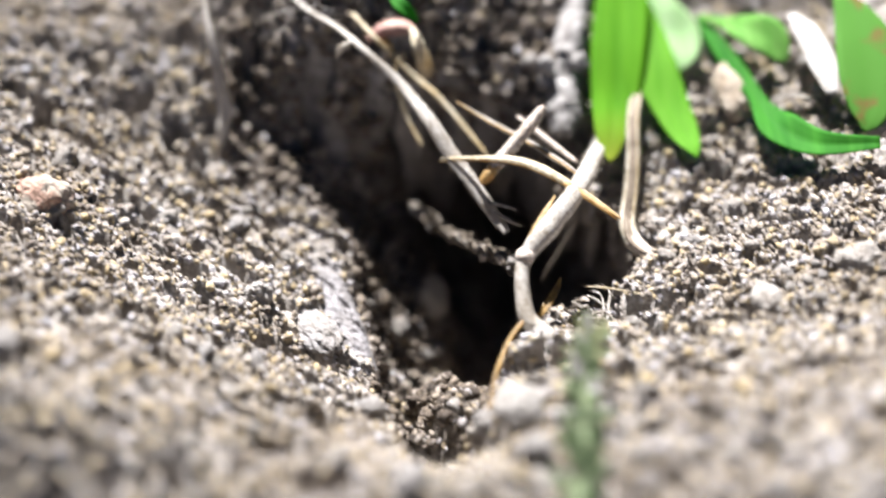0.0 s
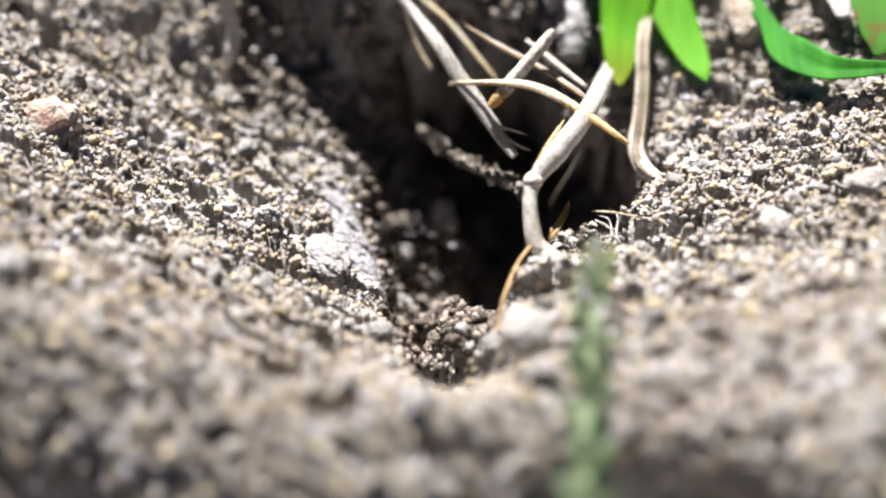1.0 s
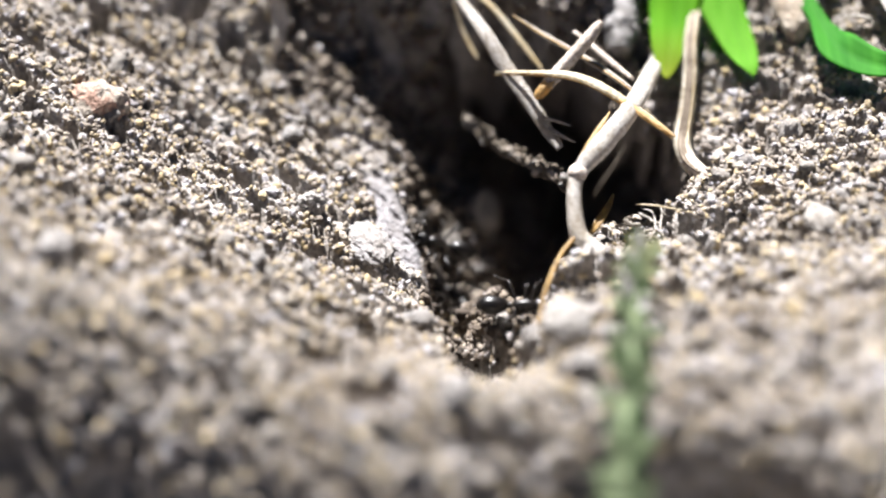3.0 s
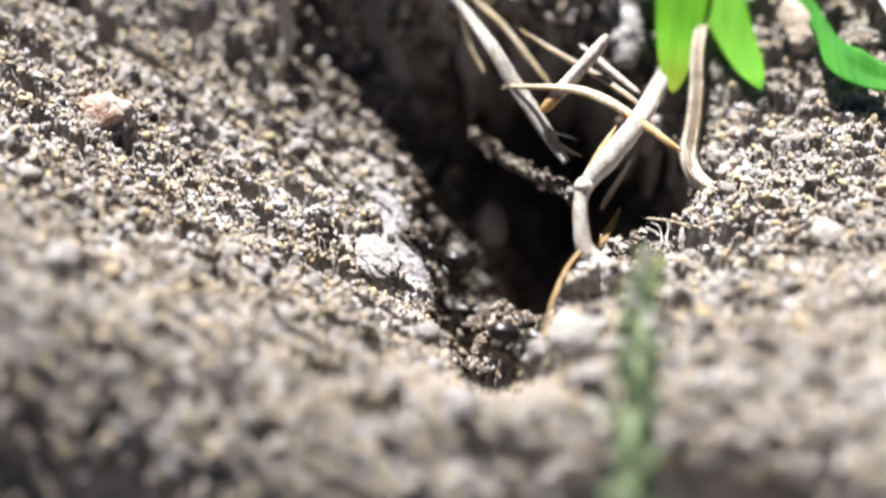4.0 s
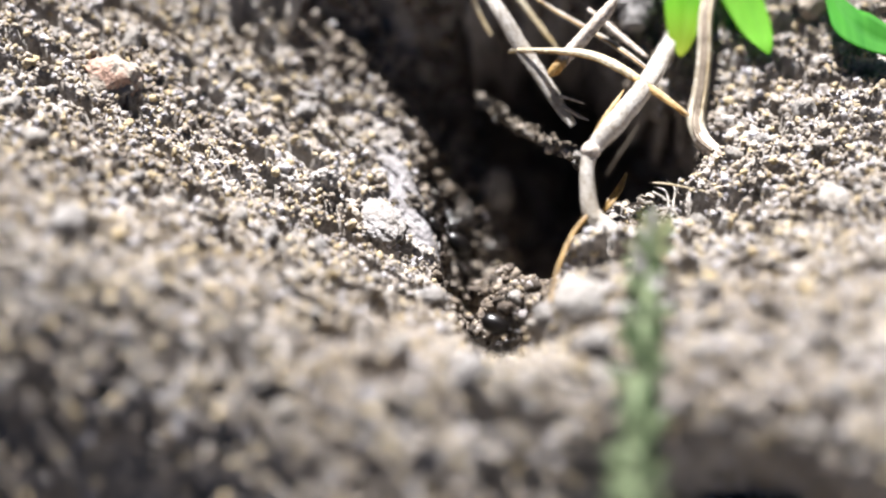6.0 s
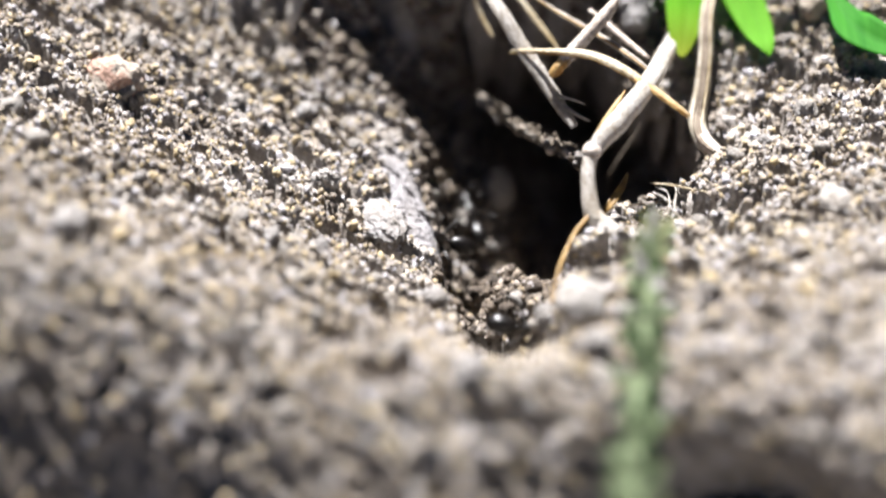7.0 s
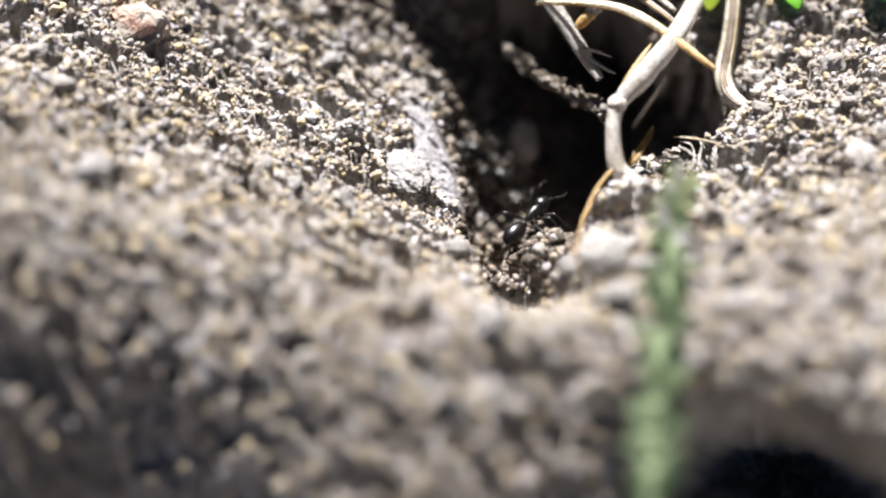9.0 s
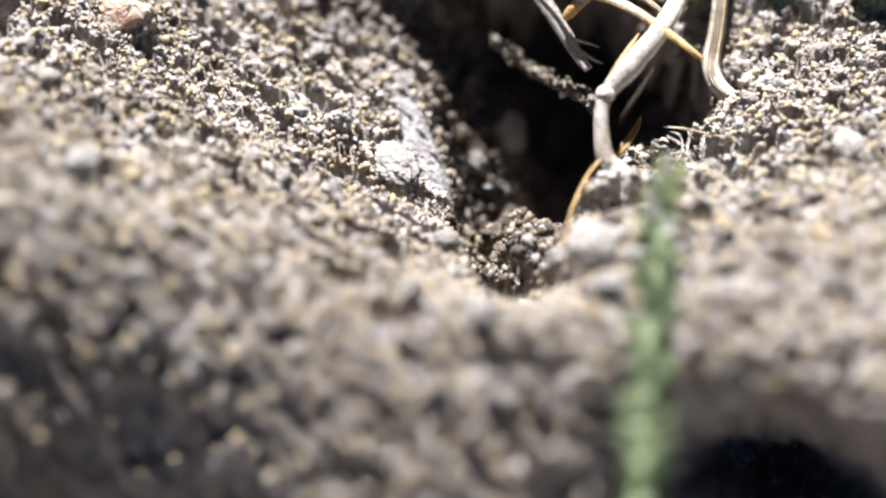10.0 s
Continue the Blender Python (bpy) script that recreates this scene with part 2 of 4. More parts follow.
def carve(x, y):
    """How deep the nest's mouth is cut at a place: a wide room behind and a narrow neck towards the near lip."""
    d = neck(x, y, -6.5, 11.8, 3.5, 7.4, 1.9, 4.3)
    e = neck(x, y, 3.1, 3.6, 1.85, -6.1, 4.75, 1.95)
    g = neck(x, y, 5.0, 4.5, 9.0, 3.0, 4.0, 2.2)
    k = 1.2
    m = np.minimum(np.minimum(d, e), g)
    m = m - k * 0.3 * (np.exp(-np.abs(d - e) / k) + np.exp(-np.abs(d - g) / k))
    m = m + 0.8 * (vnoise(x / 2.2, y / 2.2, 11) - 0.5)
    inside = softplus(-m, 0.25)
    steep = 3.6 - 1.9 * np.clip((1.5 - x) / 5, 0, 1) * np.clip((y - 4.5) / 3, 0, 1) - 0.5 * np.clip((7.0 - x) / 8, 0, 1) * np.clip((y - 6.5) / 3.0, 0, 1) + 1.2 * np.clip((x - 2) / 3, 0, 1)
    depth = 2.8 + 3.0 * np.clip((x + 3.5) / 5, 0, 1) + 9.5 * blob(x, y, 5.6, 5.6, 2.7, 3.0) + 4.0 * blob(x, y, 3.6, 9.4, 3.0, 2.0)
    depth = depth + 1.0 * blob(x, y, -0.6, -1.5, 1.6, 3.0) - 4.6 * blob(x, y, 2.7, -4.2, 2.8, 3.6) - 1.6 * blob(x, y, 1.0, 5.2, 2.4, 2.3) - 2.4 * blob(x, y, 1.7, -0.5, 1.7, 1.8)
    return depth * np.tanh(inside * steep / depth)


def lumps(x, y):
    near = np.exp(-(np.maximum(np.hypot(x, y) - 45, 0) / 20) ** 2)
    # rounded crumbs with narrow cracks between them, at two sizes, and fine grit
    lump = np.sqrt(np.abs(vnoise(x / 1.25, y / 1.25, 1) - 0.5) * 2) * 0.40 + np.sqrt(np.abs(vnoise(x / 0.5 + 7, y / 0.5, 2) - 0.5) * 2) * 0.34
    lump = lump + vnoise(x / 0.21, y / 0.21 + 3, 3) * 0.18
    # slanting cracks where the crust has slipped, and small pits
    u, v = 0.86 * x - 0.51 * y, 0.51 * x + 0.86 * y
    pits = np.clip((0.35 - vnoise(u / 1.0 + 2, v / 0.46, 77)) / 0.07, 0, 1)
    holes = np.clip((0.30 - vnoise(u / 0.45, v / 0.28 + 5, 78)) / 0.10, 0, 1)
    return (lump - (1.7 * pits + 0.80 * holes) * np.clip((y + 20) / 6, 0.35, 1)) * near - 0.50


def settle(x, y, rough=1.0):
    """Places on the ground for plan coordinates; the hole's far and right walls are undercut."""
    x, y = np.asarray(x, float), np.asarray(y, float)
    c = carve(x, y)
    z = form(x, y) - c + rough * lumps(x, y) * (1 + 0.45 * np.minimum(c, 3) + 0.7 * np.clip((y - 9.5) / 2, 0, 1))
    back = 6.0 - 4.5 * np.clip((x - 4.5) / 3, 0, 1)
    under = (0.8 * np.clip((x + 5) / 5, 0.15, 1) + 0.95 * np.clip((x + 0.5) / 2.5, 0, 1) + 0.9 * np.clip((x - 5.0) / 2, 0, 1)) * np.clip((y - back) / 3.5, 0, 1)
    beside = 0.25 * np.clip((x - 3.5) / 3, 0, 1) - 0.06 * np.clip((1.2 - x) / 2, 0, 1) * np.clip((7.5 - y) / 3, 0, 1) * np.clip((y + 4.5) / 2, 0, 1)
    return np.stack([x + beside * c, y + under * c + 1.6 * hollow(x, y), z], -1)


def axis(lo, hi, step, far):
    mid = np.arange(lo, hi + step / 2, step)
    out, s, v = [], step, 0.0
    while v < far:
        s *= 1.35
        v += s
        out.append(v)
    return np.r_[lo - np.array(out[::-1]), mid, hi + np.array(out)]


def mesh_object(name, verts, faces, mat, parent=None, smooth=True):
    me = bpy.data.meshes.new(name)
    faces = np.asarray(faces)
    me.vertices.add(len(verts))
    me.vertices.foreach_set("co", np.asarray(verts, np.float32).ravel())
    k = faces.shape[1]
    me.loops.add(faces.size)
    me.loops.foreach_set("vertex_index", faces.ravel().astype(np.int32))
    me.polygons.add(len(faces))
    me.polygons.foreach_set("loop_start", np.arange(0, faces.size, k, dtype=np.int32))
    me.polygons.foreach_set("use_smooth", np.full(len(faces), smooth))
    me.update(calc_edges=True)
    me.materials.append(mat)
    ob = new(name, me)
    ob.parent = parent
    return ob


gx, gy = axis(-22.5, 23.5, 0.112, 4000), axis(-25, 18.5, 0.112, 4000)
GX, GY = np.meshgrid(gx, gy)
idx = np.arange(GX.size).reshape(GX.shape)
quads = np.stack([idx[:-1, :-1], idx[:-1, 1:], idx[1:, 1:], idx[1:, :-1]], -1).reshape(-1, 4)
ground = mesh_object("ground", settle(GX, GY).reshape(-1, 3) * MM, quads, SOIL)
tagged(ground, "dry grey-beige crumbly soil bowl round an ant nest entrance", "ground", kind="structure")


# ---- grains ----
def ico(level):
    bm = bmesh.new()
    bmesh.ops.create_icosphere(bm, subdivisions=level, radius=1.0)
    v = np.array([p.co[:] for p in bm.verts])
    f = np.array([[p.index for p in q.verts] for q in bm.faces])
    bm.free()
    return v, f


def spun(rng, n):
    """Random turns as matrices."""
    q = rng.normal(size=(n, 4))
    q /= np.linalg.norm(q, axis=1)[:, None]
    w, x, y, z = q.T
    return np.stack([np.stack([1 - 2 * (y * y + z * z), 2 * (x * y - z * w), 2 * (x * z + y * w)], -1),
                     np.stack([2 * (x * y + z * w), 1 - 2 * (x * x + z * z), 2 * (y * z - x * w)], -1),
                     np.stack([2 * (x * z - y * w), 2 * (y * z + x * w), 1 - 2 * (x * x + y * y)], -1)], 1)


def steepness(x, y):
    """How much surface lies over a unit of the plan."""
    u, v = settle(x + 0.2, y, 0.4) - settle(x - 0.2, y, 0.4), settle(x, y + 0.2, 0.4) - settle(x, y - 0.2, 0.4)
    return np.linalg.norm(np.cross(u, v), axis=-1) / 0.16


def trodden(x, y):
    """Distance from the middle of the trodden clay, 1 at its edge."""
    u = (8.9 - y) / LEDGE_RUN
    mid = -5.0 + LEDGE_DRIFT * u - 0.2 * np.sin(u * 3.1)
    return np.maximum(np.abs(x - mid) / np.maximum((1.5 - 0.6 * u) * 0.9, 0.2), np.abs(2 * u - 1))


LEDGE_RUN, LEDGE_DRIFT = 11.0, 4.2


def scatter(name, n, lo, hi, power, level, area, seed, label, cuts, cover=0.0, mat=None):
    """Angular grains: spheres cut by a few planes, half sunk in the ground."""
    rng = np.random.default_rng(seed)
    x, y = rng.uniform(area[0], area[1], n), rng.uniform(area[2], area[3], n)
    keep = vnoise(x / 2.4, y / 2.4, seed) + 0.7 * vnoise(x / 0.8, y / 0.8, seed + 1) + cover > rng.uniform(0.35, 0.85, n)
    keep &= lumps(x, y) > rng.uniform(-0.95, -0.25, n)
    # the darkened grains keep to the hole and the far slope, where shade falls
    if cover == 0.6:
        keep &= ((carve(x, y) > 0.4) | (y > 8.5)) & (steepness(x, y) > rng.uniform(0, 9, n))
    keep &= trodden(x, y) > rng.uniform(0.75, 1.15, n) - 0.7 * np.clip((y - 2) / 4, 0, 1)
    x, y = x[keep], y[keep]
    n = len(x)
    r = lo + (hi - lo) * rng.random(n) ** power
    v, f = ico(level)
    shape = v[None] * (1 + (0.26 if level == 1 else 0.20) * rng.normal(size=(n, len(v), 1)).clip(-1.7, 1.7))
    for _ in range(cuts):
        d = rng.normal(size=(n, 1, 3))
        d /= np.linalg.norm(d, axis=2, keepdims=True)
        shape = shape - d * np.maximum((shape * d).sum(2, keepdims=True) - rng.uniform(0.35, 0.75, (n, 1, 1)), 0)
    shape = shape * rng.uniform(0.6, 1.35, (n, 1, 3))
    shape = np.einsum("nij,nvj->nvi", spun(rng, n), shape) * r[:, None, None]
    at = settle(x, y)
    at[:, 2] += r * rng.uniform(-0.6, 0.6, n)
    verts = (shape + at[:, None]).reshape(-1, 3) * MM
    faces = (f[None] + (np.arange(n) * len(v))[:, None, None]).reshape(-1, 3)
    return tagged(mesh_object(name, verts, faces, mat or GRAIN, None, level > 1), label, "soil grains", kind="stuff")


scatter("sand_grains", 90000, 0.06, 0.15, 1.5, 1, (-23, 23, -21, 20), 21, "fine pale and yellowish sand grains lying on the soil", 1)
# grains and crumbs whose dark colour adds to the shade inside the hole
scatter("wall_grains", 150000, 0.08, 0.18, 1.8, 1, (-8.5, 12, -9, 18), 23, "dark brown loose grains covering the walls of the hole, deepened to paint its shade", 1, 0.6, SHADE_EARTH)
scatter("wall_crumbs", 26000, 0.15, 0.38, 1.6, 2, (-8.5, 9.5, -5, 18), 25, "rough dark and pale crumbs clinging to the walls of the hole, darkened for its shade", 2, 0.6, SHADE_EARTH)
scatter("bank_grains", 15000, 0.08, 0.22, 1.6, 1, (-23, 23, -29, -9), 24, "loose grains on the near bank of soil", 1, 0.5)
scatter("soil_crumbs", 13000, 0.10, 0.25, 2.0, 2, (-23, 23, -10, 20), 22, "rough pale soil crumbs heaped over the bowl", 2, 0.3)


# ---- clay ledge ----
def ledge():
    """The smooth trodden strip of pale clay along the hole's edge."""
    u, v = np.meshgrid(np.linspace(0, 1, 190), np.linspace(-1, 1, 50))
    x = -5.0 + LEDGE_DRIFT * u - 0.2 * np.sin(u * 3.1) + v * (1.5 - 0.6 * u) * 0.9
    y = 8.9 - LEDGE_RUN * u + v * 0.4
    p = settle(x, y, 0.12)
    edge = np.maximum(np.abs(v), np.abs(2 * u - 1)) + 0.35 * (vnoise(x / 0.9, y / 0.9, 41) - 0.5)
    p[..., 2] += 0.30 - 0.40 * np.clip((y - 2) / 4, 0, 1) - 0.75 * np.clip(edge - 0.45, 0, 1) + 0.10 * (vnoise(x / 0.35, y / 0.35, 42) - 0.5) + 0.06 * (vnoise(x / 0.14, y / 0.14, 43) - 0.5)
    k = np.arange(u.size).reshape(u.shape)
    top = np.stack([k[:-1, :-1], k[:-1, 1:], k[1:, 1:], k[1:, :-1]], -1).reshape(-1, 4)
    return tagged(mesh_object("clay_ledge", p.reshape(-1, 3) * MM, top, LEDGE), "smooth pale trodden clay along the edge of the hole", "clay", kind="structure")


ledge()


# ---- helpers for things ----
def part(name, bm, mat, parent=None, label="", smooth=True):
    me = bpy.data.meshes.new(name)
    for p in bm.faces:
        p.smooth = smooth
    bm.to_mesh(me)
    bm.free()
    me.materials.append(mat)
    ob = new(name, me)
    ob.parent = parent
    if label:
        ob["label"] = label
    return ob


def spline(points, steps):
    """A smooth line through the points (Catmull-Rom), each point x, y, z and more values."""
    p = np.array(points, float)
    p = np.r_[[2 * p[0] - p[1]], p, [2 * p[-1] - p[-2]]]
    out = []
    for a in range(1, len(p) - 2):
        for t in np.arange(steps) / steps:
            out.append(0.5 * (2 * p[a] + (p[a + 1] - p[a - 1]) * t + (2 * p[a - 1] - 5 * p[a] + 4 * p[a + 1] - p[a + 2]) * t * t
                              + (3 * p[a] - p[a - 1] - 3 * p[a + 1] + p[a + 2]) * t ** 3))
    return np.array(out + [p[-2]])


def stem(points, steps=8, sides=10, flat=1.0, ridge=0.0, wobble=0.0, seed=0, face=(0, -0.6, 0.8)):
    """A stalk or blade along points of x, y, z, radius (mm). flat: thickness over width, the broad side turned to face."""
    rng = random.Random(seed)
    line = spline(points, steps)
    bm, rings = bmesh.new(), []
    for i, row in enumerate(line):
        c, r = Vector(row[:3]), max(row[3], 0.01)
        ahead = Vector(line[min(i + 1, len(line) - 1)][:3]) - Vector(line[max(i - 1, 0)][:3])
        side = ahead.cross(Vector(face)).normalized()
        over = side.cross(ahead).normalized()
        ring = []
        for k in range(sides):
            a = 2 * math.pi * k / sides
            s = r * (1 + ridge * (1 if k % 2 else -1) + wobble * rng.uniform(-1, 1))
            ring.append(bm.verts.new((c + side * (math.cos(a) * s) + over * (math.sin(a) * s * flat)) * MM))
        rings.append(ring)
    for a, b in zip(rings, rings[1:]):
        for k in range(sides):
            bm.faces.new((a[k], a[(k + 1) % sides], b[(k + 1) % sides], b[k]))
    bm.faces.new(rings[0][::-1])
    bm.faces.new(rings[-1])
    bmesh.ops.recalc_face_normals(bm, faces=bm.faces)
    return bm


def vein(points, shift, r, mat, parent, lift=0.8, steps=8):
    """A dark or golden rib along a stalk: shift is sideways, in shares of the stalk's radius."""
    p = np.array(points, float)
    p[:, 0] += shift * p[:, 3]
    p[:, 1] -= 0.55 * lift * p[:, 3]
    p[:, 2] += 0.45 * lift * p[:, 3]
    p[:, 3] = r
    return part("rib", stem(p.tolist(), steps, 6), mat, parent)


def blade(points, steps=10, across=8, fold=0.25, thick=0.10, face=(0, -0.6, 0.8), curl=0.0):
    """A leaf along points of x, y, z, half width (mm), folded along its midrib."""
    line = spline(points, steps)
    bm, rows = bmesh.new(), []
    for i, row in enumerate(line):
        c, w = Vector(row[:3]), max(row[3], 0.02)
        ahead = Vector(line[min(i + 1, len(line) - 1)][:3]) - Vector(line[max(i - 1, 0)][:3])
        side = ahead.cross(Vector(face)).normalized()
        over = side.cross(ahead).normalized()
        top, low = [], []
        for k in range(across + 1):
            u = 2 * k / across - 1
            p = c + side * (u * w) + over * (w * (fold * abs(u) - curl * u * u) - 0.10 * thick * math.cos(u * 9))
            t = thick * (1 - 0.7 * u * u) + 0.12 * thick * math.exp(-(u * 7) ** 2)
            top.append(bm.verts.new((p + over * t / 2) * MM))
            low.append(bm.verts.new((p - over * t / 2) * MM))
        rows.append((top, low))
    n = across
    for (a, b), (c, d) in zip(rows, rows[1:]):
        for k in range(n):
            bm.faces.new((a[k], a[k + 1], c[k + 1], c[k]))
            bm.faces.new((b[k + 1], b[k], d[k], d[k + 1]))
        bm.faces.new((a[0], c[0], d[0], b[0]))
        bm.faces.new((a[n], b[n], d[n], c[n]))
    for (a, b), turn in ((rows[0], 1), (rows[-1], -1)):
        for k in range(n):
            bm.faces.new((a[k], b[k], b[k + 1], a[k + 1])[::turn])
    bmesh.ops.recalc_face_normals(bm, faces=bm.faces)
    return bm


def rock(r, squash, seed, level=5, rough=0.42):
    """An uneven stone or clod about its own centre, radius in mm."""
    bm = bmesh.new()
    bmesh.ops.create_icosphere(bm, subdivisions=level, radius=1.0)
    off = Vector((seed * 3.7, seed * 1.3, seed * 2.9))
    for v in bm.verts:
        p = v.co.copy()
        k = 1 + rough * noise.noise(p * 1.1 + off) + rough * 0.6 * noise.noise(p * 2.7 + off) + rough * 0.4 * noise.noise(p * 6.5 + off) + rough * 0.22 * noise.noise(p * 14 + off)
        v.co = Vector((p.x * squash[0], p.y * squash[1], p.z * squash[2])) * (k * r * MM)
    return bm


def faceted(r, squash, seed, cuts=9, rough=0.10):
    """An angular pebble: a ball cut by planes, its edges softly worn."""
    rng = random.Random(seed)
    bm = rock(r, (1, 1, 1), seed, 5, rough)
    planes = [(Vector((rng.gauss(0, 1), rng.gauss(0, 1), rng.gauss(0, 1))).normalized(), rng.uniform(0.55, 0.8) * r * MM) for _ in range(cuts)]
    for v in bm.verts:
        for d, h in planes:
            over = v.co.dot(d) - h
            if over > 0:
                v.co -= d * over * 0.93
        v.co = Vector((v.co.x * squash[0], v.co.y * squash[1], v.co.z * squash[2]))
    return bm


def stone(name, x, y, r, squash, mat, seed, label, category, group="", sink=0.5, level=5, rough=0.36, cuts=0):
    ob = part(name, faceted(r, squash, seed, cuts, rough) if cuts else rock(r, squash, seed, level, rough), mat)
    at = settle(x, y, 0.5)
    ob.location = (at[0] * MM, at[1] * MM, (at[2] + r * squash[2] * (1 - sink)) * MM)
    ob.rotation_euler = (0, 0, seed * 1.7)
    return tagged(ob, label, category, group)


def empty_at(name, label, category, group=""):
    ob = new(name)
    ob.empty_display_size = 0.001
    return tagged(ob, label, category, group)


# ---- stalks and straws ----
white = empty_at("grass_stem", "bleached jointed grass stem bent over the nest mouth", "grass stem")
part("upper_stalk", stem([(11.40, 11.05, 4.03, 0.30), (10.64, 8.97, 4.31, 0.36), (8.78, 3.15, 5.38, 0.46), (7.31, 1.08, 4.69, 0.50), (6.55, 0.32, 4.20, 0.44), (6.08, -0.11, 3.81, 0.34)], 8, 14, 0.7, 0.06, 0.05, 11), STRAW, white)
part("node", stem([(6.16, -0.02, 3.94, 0.40), (6.04, -0.24, 3.81, 0.46), (5.99, -0.38, 3.63, 0.36)], 4, 12, 0.85), BROWN, white, "dull joint of the stem")
part("lower_stalk", stem([(6.03, -0.08, 3.85, 0.34), (5.84, -1.10, 3.19, 0.33), (5.96, -2.38, 2.22, 0.40), (6.31, -2.93, 1.83, 0.40)], 8, 14, 0.8, 0.06, 0.05, 12), STRAW, white)
part("brown_sheath", stem([(5.99, 0.21, 3.90, 0.08), (6.56, 0.77, 4.62, 0.16), (7.12, 1.63, 5.07, 0.13), (7.63, 2.42, 5.42, 0.03)], 6, 8, 0.6), GOLD, white, "thin ochre sheath along the stalk")
part("sheath", stem([(6.10, -2.77, 2.03, 0.42), (7.03, -3.56, 1.84, 0.35), (8.50, -4.18, 1.85, 0.22), (9.46, -4.57, 2.01, 0.08)], 6, 10, 0.4), STRAW, white)
part("amber_blade", stem([(5.92, -2.69, 2.14, 0.12), (5.10, -3.87, 1.77, 0.10), (4.41, -5.57, 1.21, 0.085), (4.05, -7.33, 0.75, 0.05)], 8, 8, 0.5), AMBER, white, "thin amber leaf edge")

bent = empty_at("bent_stem", "ribbed straw stem rooted in the sandy slope", "grass stem")
bent_line = [(13.28, 14.20, 6.25, 0.31), (12.19, 9.21, 5.52, 0.33), (12.00, 7.20, 4.51, 0.35), (11.76, 5.67, 3.56, 0.37), (11.51, 4.56, 2.94, 0.40), (11.41, 3.72, 2.59, 0.42), (11.63, 2.85, 2.29, 0.40), (12.16, 2.16, 2.15, 0.34)]
part("stalk", stem(bent_line, 8, 18, 0.8, 0.10), RIBBED, bent)
for shift in (-0.55, -0.2, 0.1, 0.5):
    vein(bent_line, shift, 0.06, DARK_VEIN if shift < 0.3 else YELLOW, bent, 1.3)
part("root", stem([(11.55, 2.98, 2.33, 0.41), (12.06, 2.20, 2.17, 0.36), (12.97, 1.58, 2.10, 0.30), (13.68, 1.20, 1.95, 0.20), (14.5, 0.9, 1.5, 0.06)], 8, 12, 0.9, 0.08, 0.05, 5), BROWN, bent, "brownish root end")

straw = empty_at("dry_straw", "long flat bleached straw leaning into the dark hole", "straw")
UP = (0.0, -0.25, 1.0)
part("flat_stalk", stem([(-6.61, 17.92, 10.17, 0.12), (-4.39, 13.79, 9.78, 0.13), (-2.64, 12.02, 9.44, 0.16), (-1.35, 10.30, 9.15, 0.20), (0.50, 9.26, 7.69, 0.27), (1.89, 7.34, 6.67, 0.37), (2.95, 6.11, 5.41, 0.42), (3.92, 4.98, 4.44, 0.39), (4.92, 3.85, 3.30, 0.33), (5.47, 3.22, 2.81, 0.21)], 8, 10, 0.4, 0.05, 0.07, 2, UP), STRAW, straw)
part("splinter", stem([(4.65, 4.31, 3.83, 0.10), (5.44, 3.94, 3.83, 0.07), (5.99, 3.66, 3.78, 0.02)], 4, 6), STRAW, straw)
part("splinter", stem([(4.92, 4.01, 3.45, 0.12), (5.71, 3.47, 3.23, 0.08), (6.20, 3.18, 3.17, 0.02)], 4, 6), STRAW, straw)
part("splinter", stem([(-1.87, 9.94, 9.62, 0.15), (-2.37, 10.06, 9.24, 0.19), (-2.60, 10.08, 8.68, 0.04)], 4, 8, 0.5), STRAW, straw)

two = tagged(part("thin_straw", stem([(-1.81, 13.18, 9.52, 0.12), (-0.59, 11.41, 8.96, 0.15), (1.00, 11.72, 6.94, 0.15), (2.44, 10.39, 6.21, 0.15), (3.69, 9.08, 5.20, 0.15), (4.82, 7.83, 4.24, 0.10)], 8, 8, 0.6, 0, 0.06, 3, UP), YELLOW), "thin yellowish straw lying over the hole", "straw")
tagged(part("straw_splint", stem([(0.28, 11.43, 8.19, 0.07), (0.37, 10.26, 6.86, 0.08), (0.84, 9.47, 5.52, 0.11), (1.46, 8.65, 4.64, 0.12), (1.63, 8.52, 4.47, 0.04)], 8, 8, 0.6, 0, 0.05, 3, UP), YELLOW), "short pale splint hanging off a long straw", "straw")
four = empty_at("golden_straw", "golden curved grass straw across the hole", "straw")
gold_line = [(2.40, 5.98, 5.34, 0.07), (3.96, 5.49, 5.65, 0.11), (5.75, 4.85, 5.93, 0.21), (7.04, 4.09, 5.91, 0.25), (8.36, 3.11, 5.60, 0.21), (9.61, 2.08, 5.21, 0.15), (10.56, 1.30, 4.86, 0.07)]
part("blade", stem(gold_line, 8, 10, 0.5, 0, 0.04, 0, UP), YELLOW, four)
part("gold_edge", stem([(x - 0.08, y - 0.05, z - 0.13, 0.6 * w) for x, y, z, w in gold_line], 8, 8, 0.5, 0, 0, 0, UP), GOLD, four, "golden brown edge")
part("brown_end", stem([(8.14, 3.07, 5.69, 0.17), (9.10, 2.35, 5.41, 0.16), (9.97, 1.64, 5.13, 0.13), (10.60, 1.18, 4.85, 0.05)], 6, 8, 0.6, 0, 0, 0, UP), GOLD, four)
five = empty_at("striped_straw", "pale striped straw leaning under the green leaves", "straw")
stripe_line = [(3.29, 8.58, 6.95, 0.03), (3.89, 8.18, 6.73, 0.10), (4.78, 7.58, 6.43, 0.16), (6.91, 6.07, 5.92, 0.18), (8.19, 4.86, 5.63, 0.17), (8.98, 3.96, 5.43, 0.12)]
